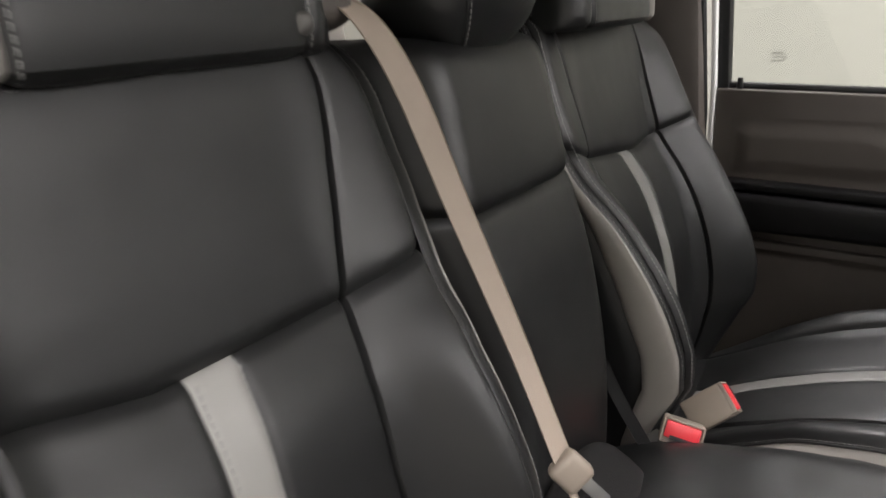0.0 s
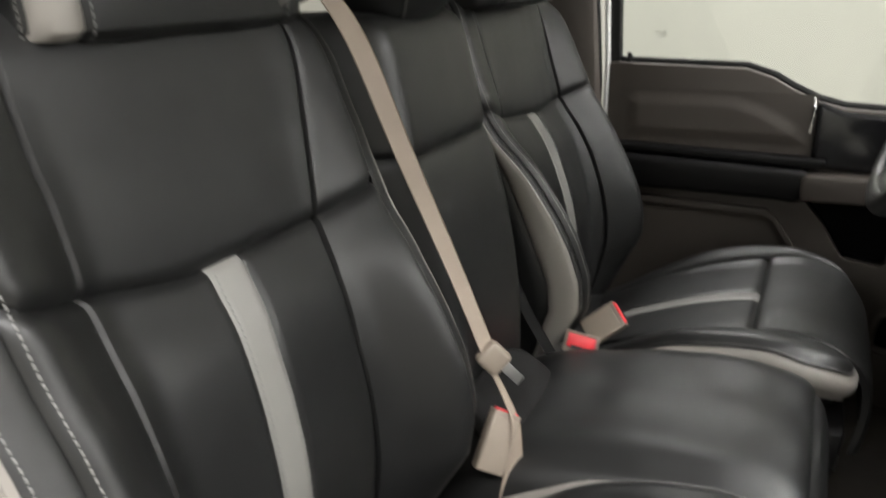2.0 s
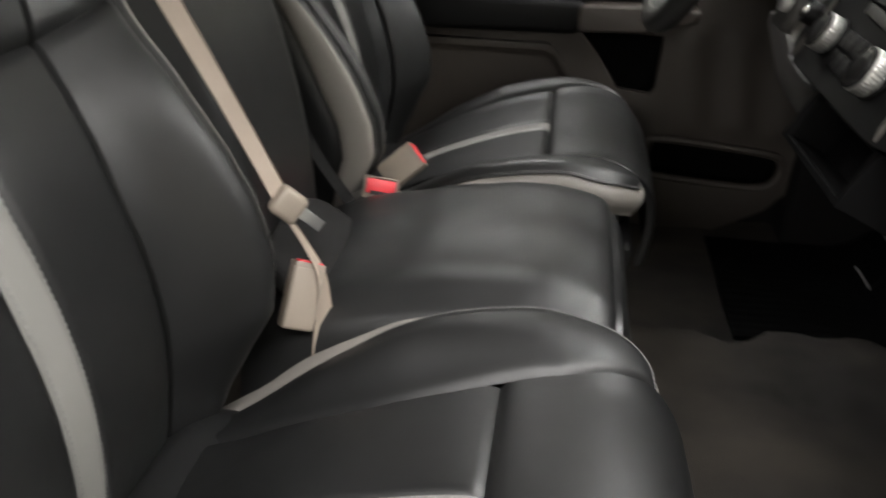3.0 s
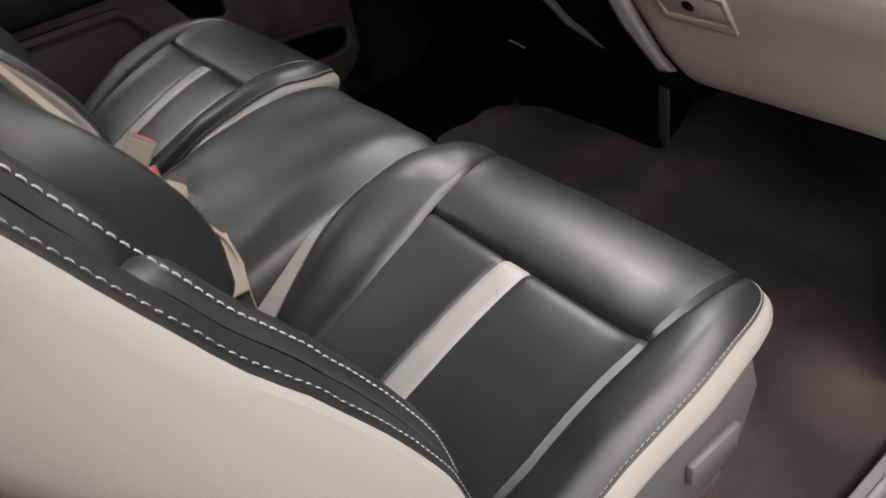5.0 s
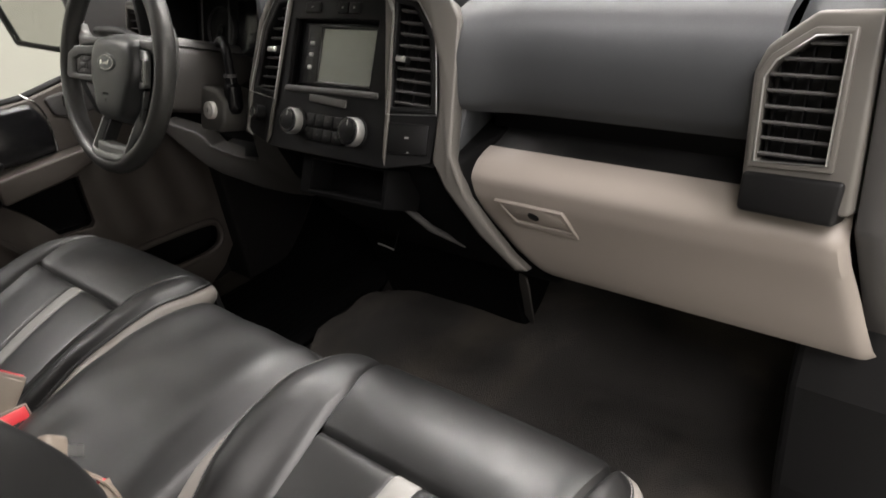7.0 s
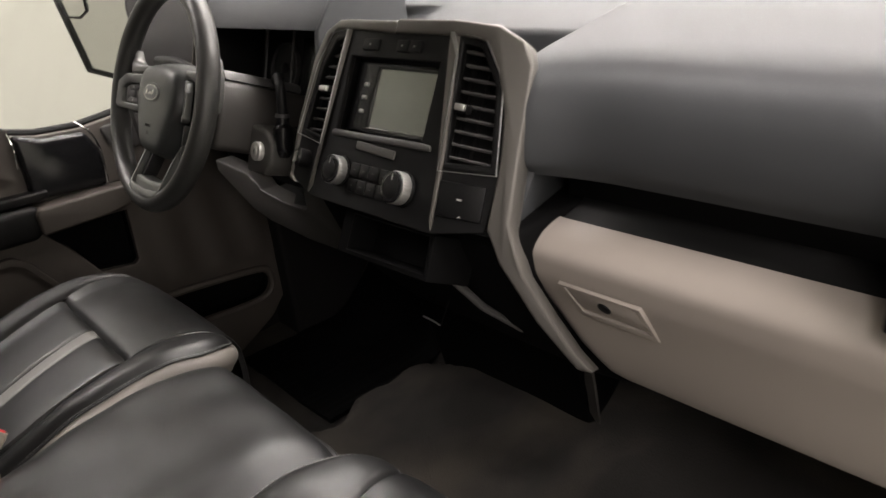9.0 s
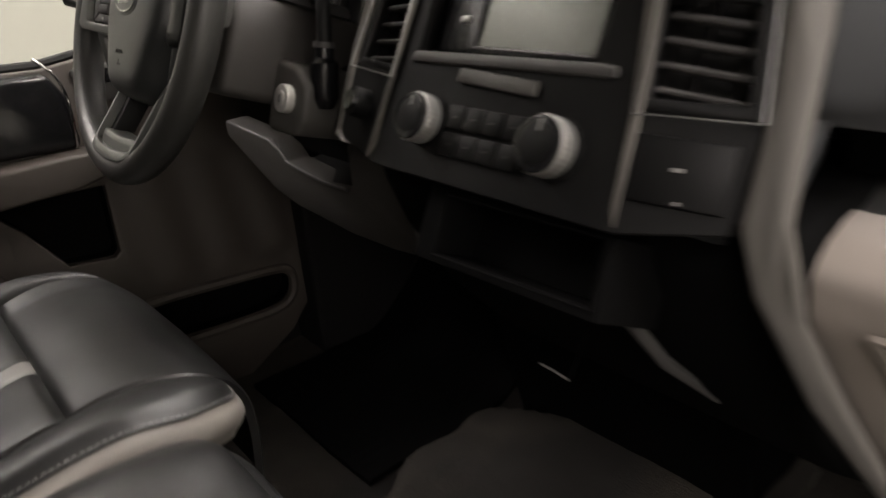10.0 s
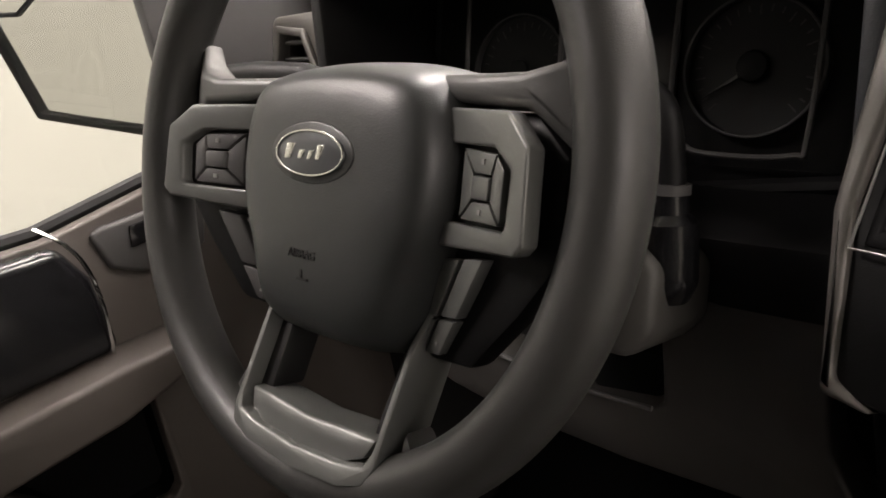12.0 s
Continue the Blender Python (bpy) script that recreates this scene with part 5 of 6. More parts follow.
vent("side_vent", DM @ Matrix.Translation((0, 0, 0.002)), [(-0.050, 0.030), (0.040, 0.030), (0.030, 0.095), (0.0, 0.140), (-0.045, 0.145)], [(-0.043, 0.037), (0.031, 0.037), (0.022, 0.092), (-0.004, 0.132), (-0.038, 0.137)], 0.03, dash, 6, SATIN)

# steering column
column = thing("steering_column", "black plastic steering column cover with ignition lock and levers", "steering column", at=(0.26, 0.42, 0.69))
WM = Matrix(((0, 0.3657, -0.9307, 0.1385), (-1, 0, 0, 0.446), (0, 0.9307, 0.3657, 0.756), (0, 0, 0, 1)))
part("shroud", slab([(-0.062, -0.075), (0.062, -0.075), (0.068, 0.0), (0.055, 0.045), (-0.055, 0.045), (-0.068, 0.0)], -0.26, -0.075, WM, 0.012, 3), KNEE, column)
part("shroud_top", slab([(-0.052, 0.046), (0.052, 0.046), (0.040, 0.062), (-0.040, 0.062)], -0.24, -0.085, WM, 0.006), MOULD, column)
IG = Matrix(((0.0, 0.30, -0.954, 0.243), (-1, 0, 0, 0.347), (0, 0.954, 0.30, 0.646), (0, 0, 0, 1)))
part("ignition_boss", slab([(-0.045, -0.040), (0.020, -0.040), (0.036, -0.022), (0.036, 0.020), (0.010, 0.038), (-0.045, 0.045)], -0.09, -0.004, IG, 0.008, 3), BOSS, column, "grey ignition boss")
o, i = ring(0.0, 0.0, 0.009, 0.0165, 28)
lock = part("ignition_lock", slab(o, -0.006, 0.006, IG, 0.002), LOCK, column, "bright ignition lock")
part("lock_core", slab(i, 0.006, 0.0072, IG, 0.0005), LOCK, lock)
part("key_slot", slab([(-0.001, -0.005), (0.001, -0.005), (0.001, 0.005), (-0.001, 0.005)], 0.0073, 0.0076, IG, 0), INK, lock)
part("gear_lever", tube(curve([(0.335, 0.41, 0.742), (0.315, 0.36, 0.757), (0.297, 0.325, 0.748), (0.288, 0.317, 0.71), (0.280, 0.315, 0.67)], 6), 0.0085, 12), BLACK, column, "black gear lever")
part("lever_grip", tube(curve([(0.286, 0.317, 0.702), (0.280, 0.315, 0.67), (0.273, 0.314, 0.632)], 6), [0.011] * 4 + [0.0165] * 7 + [0.014, 0.010], 14), GLOSS, column, "gloss black lever grip")
part("grip_collar", tube([(0.2865, 0.317, 0.704), (0.2852, 0.317, 0.698)], 0.0122, 14), MOULD, column, "grey collar")
part("turn_lever", tube([WM @ Vector((-0.05, 0.045, -0.10)), WM @ Vector((-0.15, 0.064, -0.092)), WM @ Vector((-0.20, 0.065, -0.09)), WM @ Vector((-0.255, 0.064, -0.09))], [0.008, 0.0095, 0.011, 0.010], 12), BLACK, column, "black lever")
part("tilt_lever", tube([WM @ Vector((-0.05, -0.075, -0.10)), WM @ Vector((-0.085, -0.09, -0.085))], 0.007, 10), CHROME, column)

# ---------------------------------------------------------------- steering wheel
wheel = thing("steering_wheel", "black four-spoke steering wheel with grey trim and buttons", "steering wheel", at=tuple(WM.translation))
R = 0.178
rim_pts = [WM @ Vector((R * math.cos(a), R * math.sin(a), 0)) for a in np.linspace(0, 2 * math.pi, 120, endpoint=False)]
part("rim", tube(rim_pts, 0.0165, 24, closed=True, flat=1.10, up=WM.to_3x3() @ Vector((0, 0, 1))), RIM, wheel, "grained black rim")
HM = WM @ Matrix.Translation((0.0085, 0, 0))  # the hub sits a little to the side


def sloped(bm, slope):
    """Lifts a flat piece of the wheel to the height that slope(x, y) gives, and sets it in place."""
    for v in bm.verts:
        v.co.z += slope(v.co.x, v.co.y)
    bm.transform(HM)
    return bm


def wing_slope(x, y):
    return 0.40 * (abs(x) - 0.092) + 0.003


def leg_slope(x, y):
    return -0.008 + 0.36 * max(-0.03, -0.088 - y)


def dome(outline, levels, m):
    """A cushion-shaped cap over an outline; levels: rows of the share of the outline and the height."""
    bm = bmesh.new()
    cx, cy = sum(p[0] for p in outline) / len(outline), sum(p[1] for p in outline) / len(outline)
    last = None
    for share, z in levels:
        rg = [bm.verts.new(m @ Vector((cx + (x - cx) * share, cy + (y - cy) * share, z))) for x, y in outline]
        if last:
            for i in range(len(rg)):
                bm.faces.new((last[i], last[(i + 1) % len(rg)], rg[(i + 1) % len(rg)], rg[i]))
        last = rg
    bm.faces.new(last)
    bmesh.ops.recalc_face_normals(bm, faces=bm.faces)
    return bm


hub_line = [tuple(p) for p in curve([(0.0, 0.054), (0.045, 0.051), (0.068, 0.042), (0.0785, 0.014), (0.078, -0.020), (0.066, -0.052), (0.053, -0.084), (0.034, -0.097), (0.0, -0.099), (-0.034, -0.097), (-0.053, -0.084), (-0.066, -0.052), (-0.078, -0.020), (-0.0785, 0.014), (-0.068, 0.042), (-0.045, 0.051)], 6, True)]
hub_line = [(x * (1.07 if x > 0 else 1.0), y) for x, y in hub_line]
hub = part("airbag_cover", dome(hub_line, [(1.03, -0.054), (1.06, -0.042), (1.06, -0.028), (1.03, -0.014), (0.975, 0.000), (0.935, 0.0070), (0.895, 0.0110), (0.84, 0.0140), (0.75, 0.0160), (0.62, 0.0172), (0.45, 0.0179), (0.15, 0.0183)], HM), HUB, wheel, "grained dark airbag cover")
# badge: an oval with a raised rim and plain bars
ov = lambda rx, ry, n=48: [(rx * math.cos(a), 0.004 + ry * math.sin(a)) for a in np.linspace(0, 2 * math.pi, n, endpoint=False)]
part("badge_seat", slab(ov(0.0345, 0.0165), 0.0120, 0.0188, HM, 0.0012), HUB, hub)
badge = part("badge", slab(ov(0.0285, 0.0125), 0.0184, 0.0197, HM, 0.0008), BADGE, hub, "oval grey badge with a bright rim")
part("badge_rim", slab(ov(0.0285, 0.0125), 0.0197, 0.0204, HM, 0.0003, holes=[ov(0.0272, 0.0112)]), CHROME, badge)
for k, (w, h, up) in enumerate(((0.0075, 0.0085, 0.0005), (0.0050, 0.0050, -0.0010), (0.0040, 0.0050, -0.0010), (0.0050, 0.0080, 0.0006))):  # the script, as plain slanted bars
    x0 = (-0.0205, -0.0090, -0.0010, 0.0060)[k]
    bar = [(x0, 0.004 + up - h / 2), (x0 + w * 0.75, 0.004 + up - h / 2), (x0 + w + 0.0016, 0.004 + up + h / 2), (x0 + 0.0016, 0.004 + up + h / 2)]
    part("badge_bar", slab(bar, 0.0195, 0.0203, HM, 0.0006, 2), CHROME, badge, "bright bar")
# spokes
mark = [(-0.0012, -0.0012), (0.0012, -0.0012), (0.0012, 0.0012), (-0.0012, 0.0012)]
for s in (-1, 1):
    sd = lambda pts: [(s * x, y) for x, y in pts]
    arm = sd([(0.045, 0.049), (0.095, 0.0475), (0.122, 0.0470), (0.140, 0.0510), (0.151, 0.0590), (0.158, 0.0740), (0.170, 0.050), (0.174, 0.010), (0.170, -0.012), (0.160, -0.004), (0.150, 0.012), (0.129, 0.0305), (0.060, 0.036)])
    web = slab(arm, -0.030, 0.000, None, 0.005, 3)
    for v in web.verts:  # thins out where it runs into the rim
        v.co.z = -0.012 + (v.co.z + 0.012) * (1 - 0.55 * smoothstep(0.135, 0.165, abs(v.co.x)))
    sp = part("side_spoke", sloped(web, lambda x, y: 0.5 * (0.40 * (min(abs(x), 0.13) - 0.092) + 0.003) - 0.003 - 0.30 * max(0.0, abs(x) - 0.135)), LIT_SPOKE, wheel, "side spoke in rim grey, lifted for the light on it")
    part("spoke_back", sloped(slab(sd([(0.050, 0.034), (0.128, 0.030), (0.150, 0.012), (0.150, -0.034), (0.128, -0.062), (0.098, -0.094), (0.060, -0.098), (0.045, -0.03)]), -0.034, -0.013, None, 0.006, 2), lambda x, y: 0.6 * wing_slope(x, y)), BLACK, wheel, "black back of the switches")
    br = sd([(0.060, 0.0330), (0.127, 0.0285), (0.1435, 0.0140), (0.1455, -0.0260), (0.1400, -0.0312), (0.060, -0.0360)])
    bi = sd([(0.070, 0.0155), (0.1185, 0.0132), (0.1325, 0.0040), (0.1318, -0.0198), (0.1292, -0.0225), (0.070, -0.0225)])
    part("spoke_trim", sloped(slab(br, -0.013, 0.000, None, 0.0022, 3, holes=[bi]), wing_slope), WTRIM, sp, "satin grey switch surround")
    part("switch_well", sloped(slab(bi, -0.012, -0.0075, None, 0), wing_slope), RUBBER, sp, "black well")
    mid = [(0.1020, 0.0006), (0.1162, 0.0000), (0.1162, -0.0102), (0.1020, -0.0102)]
    # keys lighter on the right, darker on the left: light put into the colour
    km = WTRIM if s > 0 else MOULD
    for quad in ([(0.0905, 0.0128), (0.1185, 0.0104), (0.1160, 0.0012), (0.1022, 0.0016)], [(0.1190, 0.0098), (0.1252, 0.0038), (0.1250, -0.0196), (0.1170, -0.0106), (0.1170, 0.0004)],
                 [(0.0915, -0.0204), (0.1240, -0.0202), (0.1160, -0.0112), (0.1022, -0.0112)], [(0.0903, 0.0118), (0.1013, 0.0008), (0.1013, -0.0104), (0.0903, -0.0196)]):
        key_ = slab(sd(quad), -0.009, -0.0010, None, 0.0009, 2)
        part("pad_key", sloped(key_, lambda x, y: wing_slope(x, y) - 0.10 * max(abs(abs(x) - 0.109), abs(y + 0.005)) ), km, sp)
    part("pad_centre", sloped(slab(sd(mid), -0.008, -0.0005, None, 0.0012, 2), wing_slope), km, sp)
    for mx, my in ((0.1092, 0.0068), (0.1092, -0.0156)):
        part("key_mark", sloped(slab([(s * mx + x, my + y) for x, y in mark], -0.0030, -0.0014, None, 0), wing_slope), PALE_INK, sp)
    # two columns of keys below
    for top0, top1, low0, low1 in (((0.0765, -0.0415), (0.0905, -0.0400), (0.0480, -0.0950), (0.0620, -0.0932)), ((0.0945, -0.0388), (0.1110, -0.0370), (0.0645, -0.0925), (0.0790, -0.0905))):
        for t0, t1 in ((0.0, 0.60), (0.625, 1.0)):
            q = [Vector(top0).lerp(Vector(low0), t0), Vector(top1).lerp(Vector(low1), t0), Vector(top1).lerp(Vector(low1), t1), Vector(top0).lerp(Vector(low0), t1)]
            part("rocker_key", sloped(slab(sd([(p.x, p.y) for p in q]), -0.016, -0.006, None, 0.0014, 2), wing_slope), km, wheel, "rocker key, coloured lighter on the lit right spoke")
    for mx, my in ((0.0630, -0.0870), (0.0760, -0.0850)):
        part("key_mark", sloped(slab([(s * mx + x * 0.8, my + y * 0.8) for x, y in mark], -0.0075, -0.0056, None, 0), wing_slope), PALE_INK, wheel)
# lower spokes: one U-shaped open frame from the hub down to the rim
u_out = [(-0.074, -0.060), (-0.0635, -0.090), (-0.0625, -0.150), (-0.058, -0.160), (-0.040, -0.1655), (0.0, -0.168), (0.040, -0.1655), (0.058, -0.160), (0.0625, -0.150), (0.0635, -0.090), (0.074, -0.060)]
u_in = [(-0.068, -0.060), (-0.0590, -0.090), (-0.0580, -0.143), (-0.0545, -0.1515), (-0.037, -0.1545), (0.0, -0.1567), (0.037, -0.1545), (0.0545, -0.1515), (0.0580, -0.143), (0.0590, -0.090), (0.068, -0.060)]
low = part("lower_spoke", sloped(slab(u_out + u_in[::-1], -0.036, 0.0, None, 0.0016, 2), leg_slope), WTRIM, wheel, "satin grey U-shaped lower spoke")
part("spoke_plate", sloped(slab([(-0.0555, -0.139), (-0.050, -0.1500), (-0.036, -0.1555), (0.0, -0.1577), (0.036, -0.1555), (0.050, -0.1500), (0.0555, -0.139), (0.034, -0.1395), (0.0, -0.1415), (-0.034, -0.1395)], -0.030, -0.004, None, 0.002, 2), leg_slope), WTRIM, low, "satin plate at the foot of the spoke")
# black strips added inside the legs, for the shade on their inner sides
for s in (-1, 1):
    part("spoke_liner", sloped(slab([(s * x, y) for x, y in ((0.0680, -0.060), (0.0588, -0.090), (0.0578, -0.1420), (0.0460, -0.1400), (0.0480, -0.090), (0.0570, -0.060))], -0.036, -0.011, None, 0.002, 2), leg_slope), RUBBER, low, "black strip standing for the shaded inner side of the spoke")
part("spoke_foot", sloped(slab([(-0.070, -0.130), (-0.066, -0.152), (-0.058, -0.164), (0.0, -0.172), (0.058, -0.164), (0.066, -0.152), (0.070, -0.130), (0.082, -0.148), (0.060, -0.172), (0.0, -0.184), (-0.060, -0.172), (-0.082, -0.148)], -0.030, -0.008, None, 0.003, 2), lambda x, y: 0.010), RIM, low, "black foot of the spoke on the rim")
# printed word on the cover
txt = bpy.data.curves.new("airbag_word", "FONT")
txt.body, txt.size, txt.extrude, txt.align_x = "AIRBAG", 0.0068, 0.0006, "CENTER"
word = new("word", txt)
word.data.materials.append(INK)
word.matrix_world = HM @ Matrix.Translation((-0.002, -0.0525, 0.0180))
bpy.context.view_layer.update()
wm = word.matrix_world.copy()
me = bpy.data.meshes.new_from_object(word)
me.transform(wm)
bpy.data.objects.remove(word)
word = new("airbag_word", me)
word.parent = hub
word.matrix_parent_inverse = hub.matrix_world.inverted()
part("airbag_mark", slab([(-0.005, -0.0645), (0.004, -0.0645), (0.004, -0.0632), (-0.001, -0.0632), (-0.001, -0.0585), (-0.0025, -0.0585), (-0.0025, -0.0632), (-0.005, -0.0632)], 0.0120, 0.0183, HM, 0), INK, hub)

# ---------------------------------------------------------------- driver's door
door = tagged(thing("door_1", "taupe driver's door trim with black armrest band and map pocket", "door", at=(0.0, 0.86, 0.4)), kind="structure")
belt = [(-0.465, 0.748), (-0.175, 0.742), (-0.12, 0.725), (-0.082, 0.704), (-0.03, 0.680), (0.02, 0.668), (0.10, 0.664), (0.24, 0.682), (0.50, 0.70)]
DO = [(-0.465, -0.02), (0.26, -0.02), (0.36, 0.035), (0.43, 0.075), (0.475, 0.125), (0.490, 0.20), (0.50, 0.45)] + belt[::-1]
pocket = [tuple(p) for p in curve([(0.165, 0.150), (0.30, 0.138), (0.395, 0.134), (0.432, 0.146), (0.446, 0.176), (0.440, 0.206), (0.41, 0.219), (0.30, 0.231), (0.170, 0.240), (0.145, 0.225), (0.140, 0.17)], 3, True)]
pocket2 = [(0.060, 0.350), (0.132, 0.341), (0.142, 0.350), (0.146, 0.468), (-0.03, 0.472), (0.012, 0.425)]
part("door_skin", slab(DO, -0.866, -0.845, XZ, 0.009, 3, holes=[pocket, pocket2]), TAUPE, door, "taupe moulded door panel")
# near-black core and pocket back: the pockets' shade put into the colour
part("door_core", slab(DO, -0.90, -0.8665, XZ, 0, holes=[pocket, pocket2]), MATT, door, "near-black core that darkens the pocket walls")
part("mirror_patch", slab([(0.264, 0.685), (0.264, 0.88), (0.285, 1.00), (0.46, 1.00), (0.80, 0.78), (0.80, 0.69)], -0.868, -0.850, XZ, 0.004, 2), MOULD, door, "dark grey cover behind the mirror")
part("pocket_back", slab([(-0.06, 0.12), (0.47, 0.12), (0.47, 0.48), (-0.06, 0.48)], -0.895, -0.892, XZ, 0), MATT, door, "near-black pocket back with the shade put into its colour")
part("pocket_lip", tube([(x, 0.842, z) for x, z in pocket], 0.010, 8, closed=True, up=(0, 1, 0)), TAUPE, door)
def moulding(outline, depth, soft, y, name, label, n=26):
    """A panel of the door sunk in or standing proud (depth) within an outline in x and z, with soft shoulders; one sheet."""
    xs, zs = [p[0] for p in outline], [p[1] for p in outline]

    def inside(x, z):
        best, odd = 1e9, False
        for i in range(len(outline)):
            (ax, az), (bx, bz) = outline[i], outline[(i + 1) % len(outline)]
            t = min(1, max(0, ((x - ax) * (bx - ax) + (z - az) * (bz - az)) / ((bx - ax) ** 2 + (bz - az) ** 2)))
            best = min(best, math.hypot(x - ax - t * (bx - ax), z - az - t * (bz - az)))
            if (az > z) != (bz > z) and x < (bx - ax) * (z - az) / (bz - az) + ax:
                odd = not odd
        return best if odd else -best
    rows_ = []
    for z in np.linspace(min(zs) - 0.006, max(zs) + 0.006, n * 2):
        rows_.append([(x, y - depth * smoothstep(0.0, soft, inside(x, z)), z) for x in np.linspace(min(xs) - 0.006, max(xs) + 0.006, n * 4)])
    return part(name, grid(rows_), TAUPE, door, label)


moulding([(-0.425, 0.580), (-0.425, 0.672), (-0.40, 0.688), (-0.19, 0.688), (-0.13, 0.672), (-0.055, 0.630), (-0.036, 0.600), (-0.036, 0.580)], 0.007, 0.034, 0.8445, "upper_pad", "soft upper door pad")
part("arm_band", slab([(-0.445, 0.476), (-0.040, 0.474), (-0.028, 0.50), (-0.028, 0.543), (-0.445, 0.552)], -0.85, -0.797, XZ, 0.014, 4), BLACK, door, "black padded armrest band")
part("band_top", slab([(-0.445, 0.556), (-0.02, 0.546), (0.0, 0.552), (0.0, 0.566), (-0.445, 0.574)], -0.85, -0.812, XZ, 0.005, 3), BLACK, door, "black rolled edge above the armrest")
part("pull_handle", slab([(-0.038, 0.482), (0.094, 0.486), (0.200, 0.508), (0.205, 0.535), (0.10, 0.540), (-0.030, 0.538), (-0.040, 0.528)], -0.85, -0.785, XZ, 0.012, 4), TAUPE, door, "taupe grab handle")
moulding([(-0.44, 0.10), (-0.44, 0.436), (-0.105, 0.430), (-0.085, 0.420), (-0.035, 0.345), (-0.020, 0.300), (-0.03, 0.10)], -0.008, 0.012, 0.8320, "lower_pad", "lower door panel sunk behind a raised border")
part("lower_border", slab([(-0.445, 0.085), (-0.02, 0.085), (-0.010, 0.30), (-0.025, 0.352), (-0.075, 0.430), (-0.10, 0.446), (-0.445, 0.452)], -0.848, -0.830, XZ, 0.006, 3,
     holes=[[(-0.438, 0.102), (-0.032, 0.102), (-0.022, 0.300), (-0.037, 0.344), (-0.086, 0.418), (-0.106, 0.428), (-0.438, 0.434)]]), TAUPE, door, "raised border of the lower panel")
# gentle upright waves ahead of the map pocket's cut-out, shaped to imitate reflected light
wave = [[(x, 0.8435 - 0.004 * smoothstep(0.150, 0.20, x) * smoothstep(0.485, 0.44, x) * smoothstep(0.250, 0.28, z) * smoothstep(0.500, 0.46, z) * (1 + math.sin(x * 62 + 9 * (z - 0.3))), z) for x in np.linspace(0.150, 0.485, 60)] for z in np.linspace(0.250, 0.50, 30)]
part("front_moulding", grid(wave), TAUPE, door, "added waved sheet imitating bands of reflected light on the door")
part("switch_panel", slab([(-0.03, 0.545), (0.128, 0.540), (0.124, 0.620), (0.104, 0.660), (0.02, 0.664), (-0.03, 0.684)], -0.85, -0.826, XZ, 0.012, 3), GLOSS, door, "gloss black panel below the window")
part("chrome_strip", tube(curve([(0.092, 0.834, 0.682), (0.108, 0.825, 0.664), (0.119, 0.822, 0.640), (0.123, 0.822, 0.600), (0.118, 0.827, 0.540)], 6), 0.0022, 8), CHROME, door, "chrome strip")
part("chrome_strip", tube(curve([(-0.036, 0.826, 0.690), (-0.034, 0.818, 0.66), (-0.038, 0.815, 0.62)], 6), 0.0022, 8), CHROME, door, "chrome strip")
control = part("mirror_control", slab([(0.138, 0.655), (0.150, 0.660), (0.255, 0.660), (0.262, 0.640), (0.250, 0.602), (0.178, 0.600), (0.148, 0.617)], -0.85, -0.8385, XZ, 0.005, 3), MOULD, door, "grey mirror control panel")
part("control_switch", slab([(0.172, 0.630), (0.176, 0.652), (0.200, 0.652), (0.198, 0.630)], -0.839, -0.836, XZ, 0.0015), GLOSS, control)
part("window_seal", tube([(x, 0.872, z + 0.004) for x, z in belt], 0.008, 8), RUBBER, door, "black window seal")
part("lock_pin", tube([(-0.425, 0.862, 0.745), (-0.425, 0.862, 0.768)], [0.007, 0.005], 10), RUBBER, door, "black lock pin")
part("window_frame", slab([(-0.475, 0.74), (-0.445, 0.74), (-0.475, 1.40), (-0.51, 1.40)], -0.89, -0.855, XZ, 0.004), RUBBER, door, "black window frame")
part("door_seal", tube([(-0.487, 0.835, 0.0), (-0.487, 0.835, 0.70), (-0.53, 0.80, 1.38)], 0.011, 8), RUBBER, door, "black door seal")
part("jamb", slab([(-0.475, 0.0), (-0.466, 0.0), (-0.466, 0.75), (-0.50, 1.40), (-0.512, 1.40), (-0.475, 0.75)], -0.872, -0.838, XZ, 0.002), PAINT, door, "white painted jamb")
for k in range(3):
    for j in range(5):
        part("glass_mark", block(-0.372 + 0.005 * j + 0.002 * (k % 2), 0.8695, 0.800 + 0.007 * k, 0.0032, 0.0008, 0.0030, 0), STEEL, door)

# door mirror outside
mir = thing("door_mirror", "black framed door mirror outside the driver's window", "mirror", at=(0.3, 1.05, 0.78))
MM = Matrix(((0.507, 0, -0.862, 0.236), (-0.862, 0, -0.507, 1.150), (0, 1, 0, 0.737), (0, 0, 0, 1)))
MO = [(0.0, 0.0), (0.06, -0.016), (0.19, -0.05), (0.21, -0.03), (0.20, 0.27), (0.02, 0.30), (-0.035, 0.27), (-0.038, 0.17)]
MI = [(0.008, 0.008), (0.06, -0.006), (0.18, -0.036), (0.196, -0.022), (0.188, 0.258), (0.024, 0.288), (-0.024, 0.262), (-0.028, 0.17)]
part("mirror_frame", slab(MO, -0.022, 0.005, MM, 0.003, 2, holes=[MI]), RUBBER, mir, "black frame")
part("mirror_back", slab([(0.085 + (x - 0.085) * 0.90, 0.12 + (y - 0.12) * 0.90) for x, y in MO], -0.09, -0.022, MM, 0.01), RUBBER, mir)
part("mirror_glass", slab(MI, -0.02, -0.004, MM, 0), CHROME, mir, "mirror glass")
part("spot_frame", tube([MM @ Vector((x, y, -0.002)) for x, y in ((-0.026, 0.165), (-0.018, 0.13), (0.02, 0.126), (0.045, 0.14), (0.05, 0.20))], 0.003, 8), RUBBER, mir)
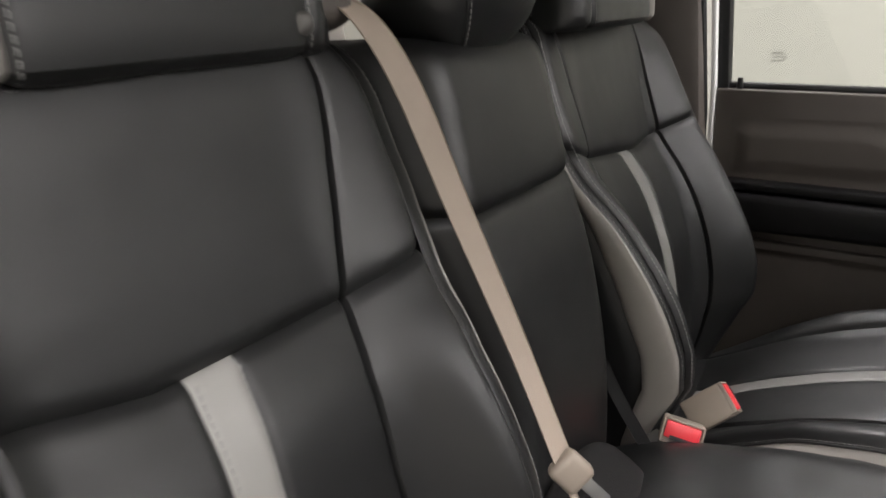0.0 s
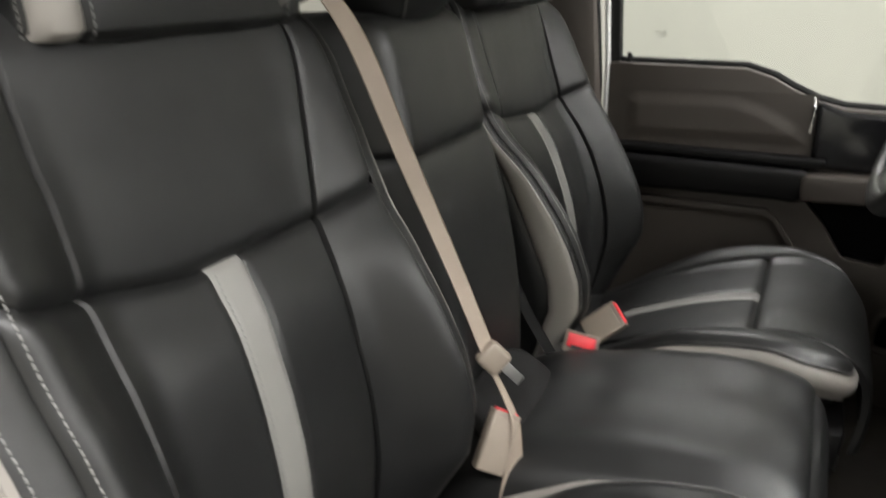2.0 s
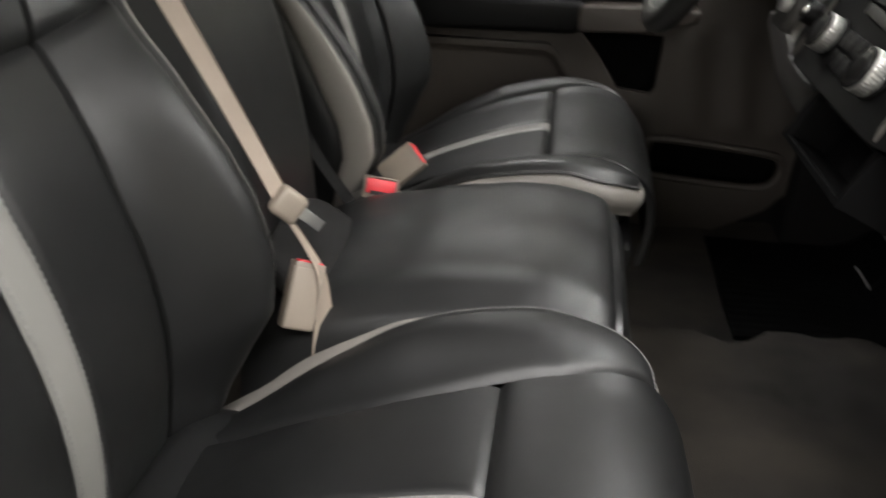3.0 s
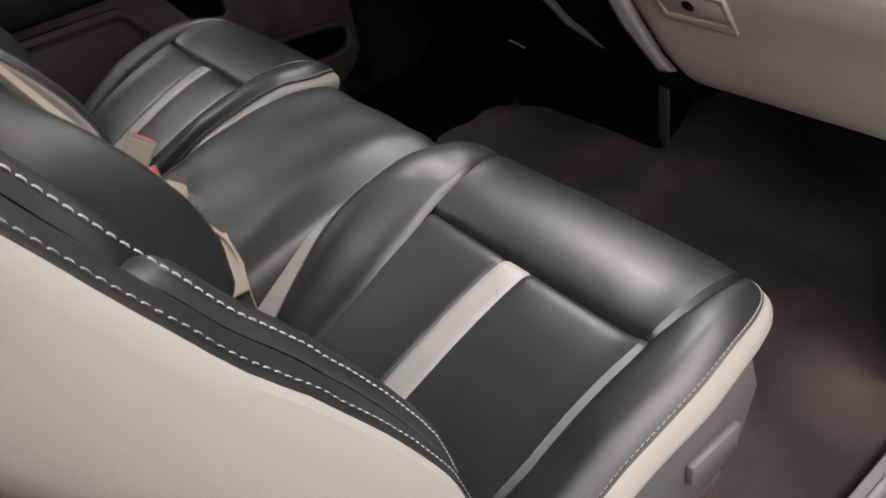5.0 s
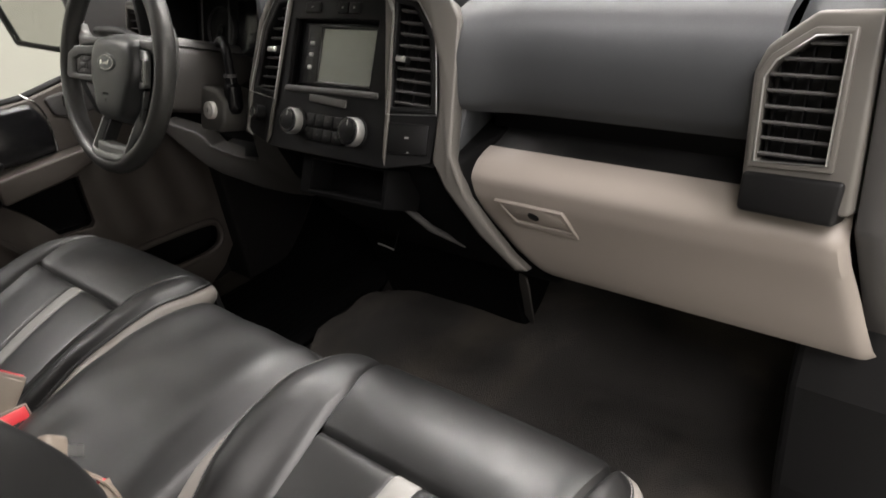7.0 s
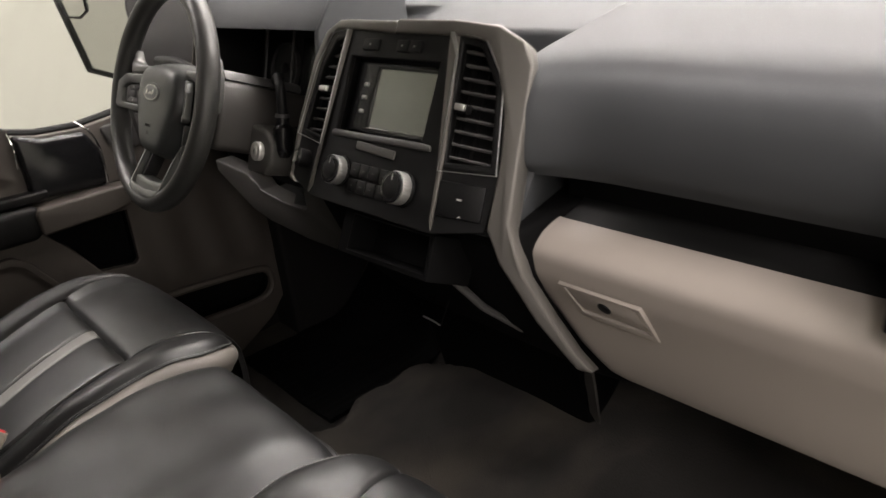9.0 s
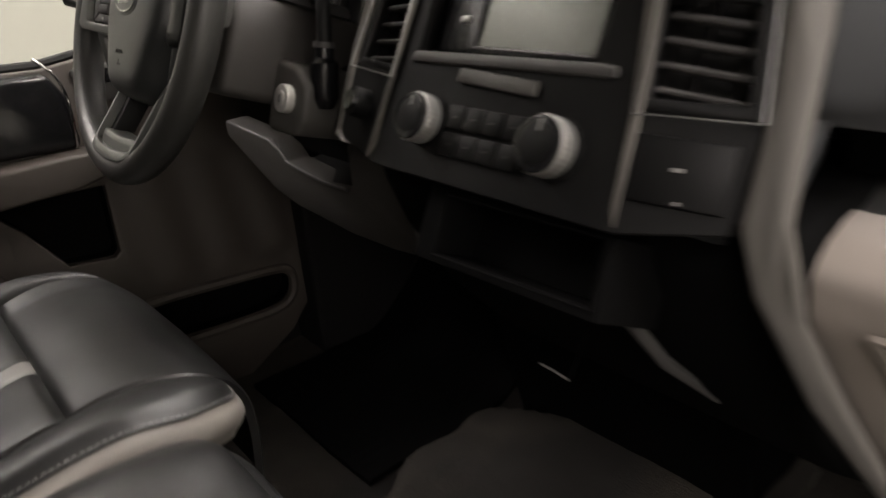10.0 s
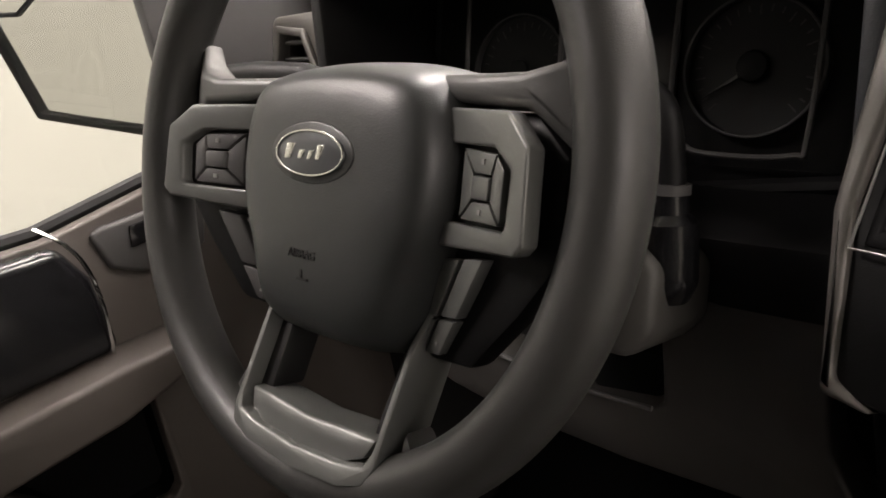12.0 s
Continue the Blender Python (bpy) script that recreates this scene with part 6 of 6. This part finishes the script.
part("arm", tube([MM @ Vector((0.15, 0.02, -0.05)), MM @ Vector((0.34, 0.0, -0.05))], 0.02, 10), RUBBER, mir)

# ---------------------------------------------------------------- belts and buckles
def ribbon(points, width, across, thick=0.0016):
    """Webbing along the points; width in metres, one for all or one a point; across: the way its width runs."""
    pts = [Vector(p) for p in points]
    wide = width if isinstance(width, (list, tuple)) else [width] * len(pts)
    rows_ = [[p - Vector(c) * w / 2, p + Vector(c) * w / 2] for p, c, w in zip(pts, across, wide)]
    return grid([[r[0].lerp(r[1], t) for t in np.linspace(0, 1, 9)] for r in rows_], shell=thick)


def facing(at, along, outward):
    """A pose at a place whose z runs along and whose x faces outward."""
    z = Vector(along).normalized()
    x = (Vector(outward) - Vector(outward).dot(z) * z).normalized()
    return Matrix.Translation(at) @ Matrix((x, z.cross(x), z)).transposed().to_4x4()


def moved(bm, m):
    bm.transform(m)
    return bm


belt_t = thing("centre_seat_belt", "tan seat belt lying across the middle seat back", "seat belt", at=(-0.34, -0.15, 0.5))
bp_ = curve([(-0.560, -0.225, 0.930), (-0.512, -0.205, 0.935), (-0.478, -0.180, 0.88), (-0.440, -0.150, 0.75), (-0.388, -0.138, 0.62), (-0.340, -0.143, 0.518)], 8)
nn = len(bp_)
ac = [Vector((0.10 + 0.5 * (i / nn) ** 3, 0.98, -0.10 * (1 - i / nn))).normalized() for i in range(nn)]
part("webbing", ribbon(bp_, [0.036 - 0.015 * smoothstep(0.35, 1.0, i / nn) for i in range(nn)], ac), WEBBING, belt_t, "tan woven webbing")
TM = facing((-0.335, -0.141, 0.512), (0.62, 0.30, -0.72), (0.45, -0.75, 0.25))
part("tongue_body", moved(block(0, 0, 0, 0.020, 0.034, 0.034, 0.007, None, 3), TM), BUCKLE, belt_t, "pale plastic tongue")
part("tongue_blade", moved(block(0.002, -0.002, 0.028, 0.003, 0.013, 0.034, 0.001), TM), STEEL, belt_t, "steel tongue blade")
lw = curve([(-0.336, -0.146, 0.500), (-0.318, -0.148, 0.470), (-0.302, -0.152, 0.436), (-0.300, -0.160, 0.395), (-0.300, -0.170, 0.345)], 6)
part("lower_webbing", ribbon(lw, [0.012 + 0.024 * smoothstep(0.3, 1.0, i / len(lw)) for i in range(len(lw))], [Vector((-0.25 + 0.9 * i / len(lw), 0.9, 0.15)).normalized() for i in range(len(lw))]), WEBBING, belt_t)
guide = thing("belt_guide", "brown plastic belt guide on the shoulder of the middle seat", "belt guide", at=(-0.55, -0.22, 0.92))
part("guide_body", superblock((-0.560, -0.225, 0.918), (0.055, 0.040, 0.014), 4, shape=lambda p: p + Vector((0, 0, 0.25 * p.x))), TAUPE, guide)
part("guide_lip", superblock((-0.535, -0.262, 0.915), (0.040, 0.012, 0.012), 3, shape=lambda p: p + Vector((0, 0, 0.15 * p.x))), BOSS, guide, "lighter brown lip of the guide")


def buckle(name, m, label, body=BUCKLE, size=(0.024, 0.042, 0.068), top=RED):
    """A belt buckle at the pose m: its button at the end of z, its broad face towards x."""
    b = thing(name, label, "buckle", "buckles", at=tuple(m.translation))
    case = part("housing", moved(block(0, 0, 0, *size, 0.004, None, 3), m), body, b)
    end = size[2] / 2
    part("rim", moved(slab([(-size[0] * 0.47, -size[1] * 0.47), (size[0] * 0.47, -size[1] * 0.47), (size[0] * 0.47, size[1] * 0.47), (-size[0] * 0.47, size[1] * 0.47)], end - 0.004, end + 0.004, None, 0.0012, 2,
         holes=[[(-size[0] * 0.40, -size[1] * 0.42), (size[0] * 0.40, -size[1] * 0.42), (size[0] * 0.40, size[1] * 0.42), (-size[0] * 0.40, size[1] * 0.42)]]), m), body, case)
    part("button", moved(block(0.06 * size[0], 0, end, size[0] * 0.64, size[1] * 0.80, 0.012, 0.002), m), top, b, "release button")
    part("slot", moved(block(-0.22 * size[0], 0, end + 0.0055, size[0] * 0.16, size[1] * 0.52, 0.002, 0), m), INK, b, "dark slot")
    return b


buckle("seat_buckle", facing((-0.321, -0.166, 0.413), (0.12, 0.50, 0.80), (0.62, -0.65, 0.40)), "tan leaning buckle between passenger and middle seat", size=(0.022, 0.036, 0.070))
red_one = buckle("seat_buckle", facing((-0.316, 0.171, 0.386), (0.24, -0.86, 0.44), (0.10, 0.44, 0.90)), "red-topped buckle lying at the back of the middle seat", size=(0.034, 0.054, 0.052))
part("bracket", block(-0.338, 0.140, 0.372, 0.045, 0.034, 0.006, 0.002, pose(0, 0, 0, 20, 25, -30)), BOSS, red_one, "grey metal bracket")
part("strap", ribbon(curve([(-0.415, 0.122, 0.500), (-0.385, 0.124, 0.440), (-0.348, 0.128, 0.378)], 6), 0.016, [Vector((0.75, 0.5, 0.4)).normalized()] * 13), RUBBER, red_one, "thin black strap")
buckle("seat_buckle", facing((-0.296, 0.224, 0.400), (0.74, 0.18, 0.64), (0.05, -0.80, 0.58)), "tan red-topped buckle leaning beside the driver's seat", size=(0.022, 0.046, 0.062))
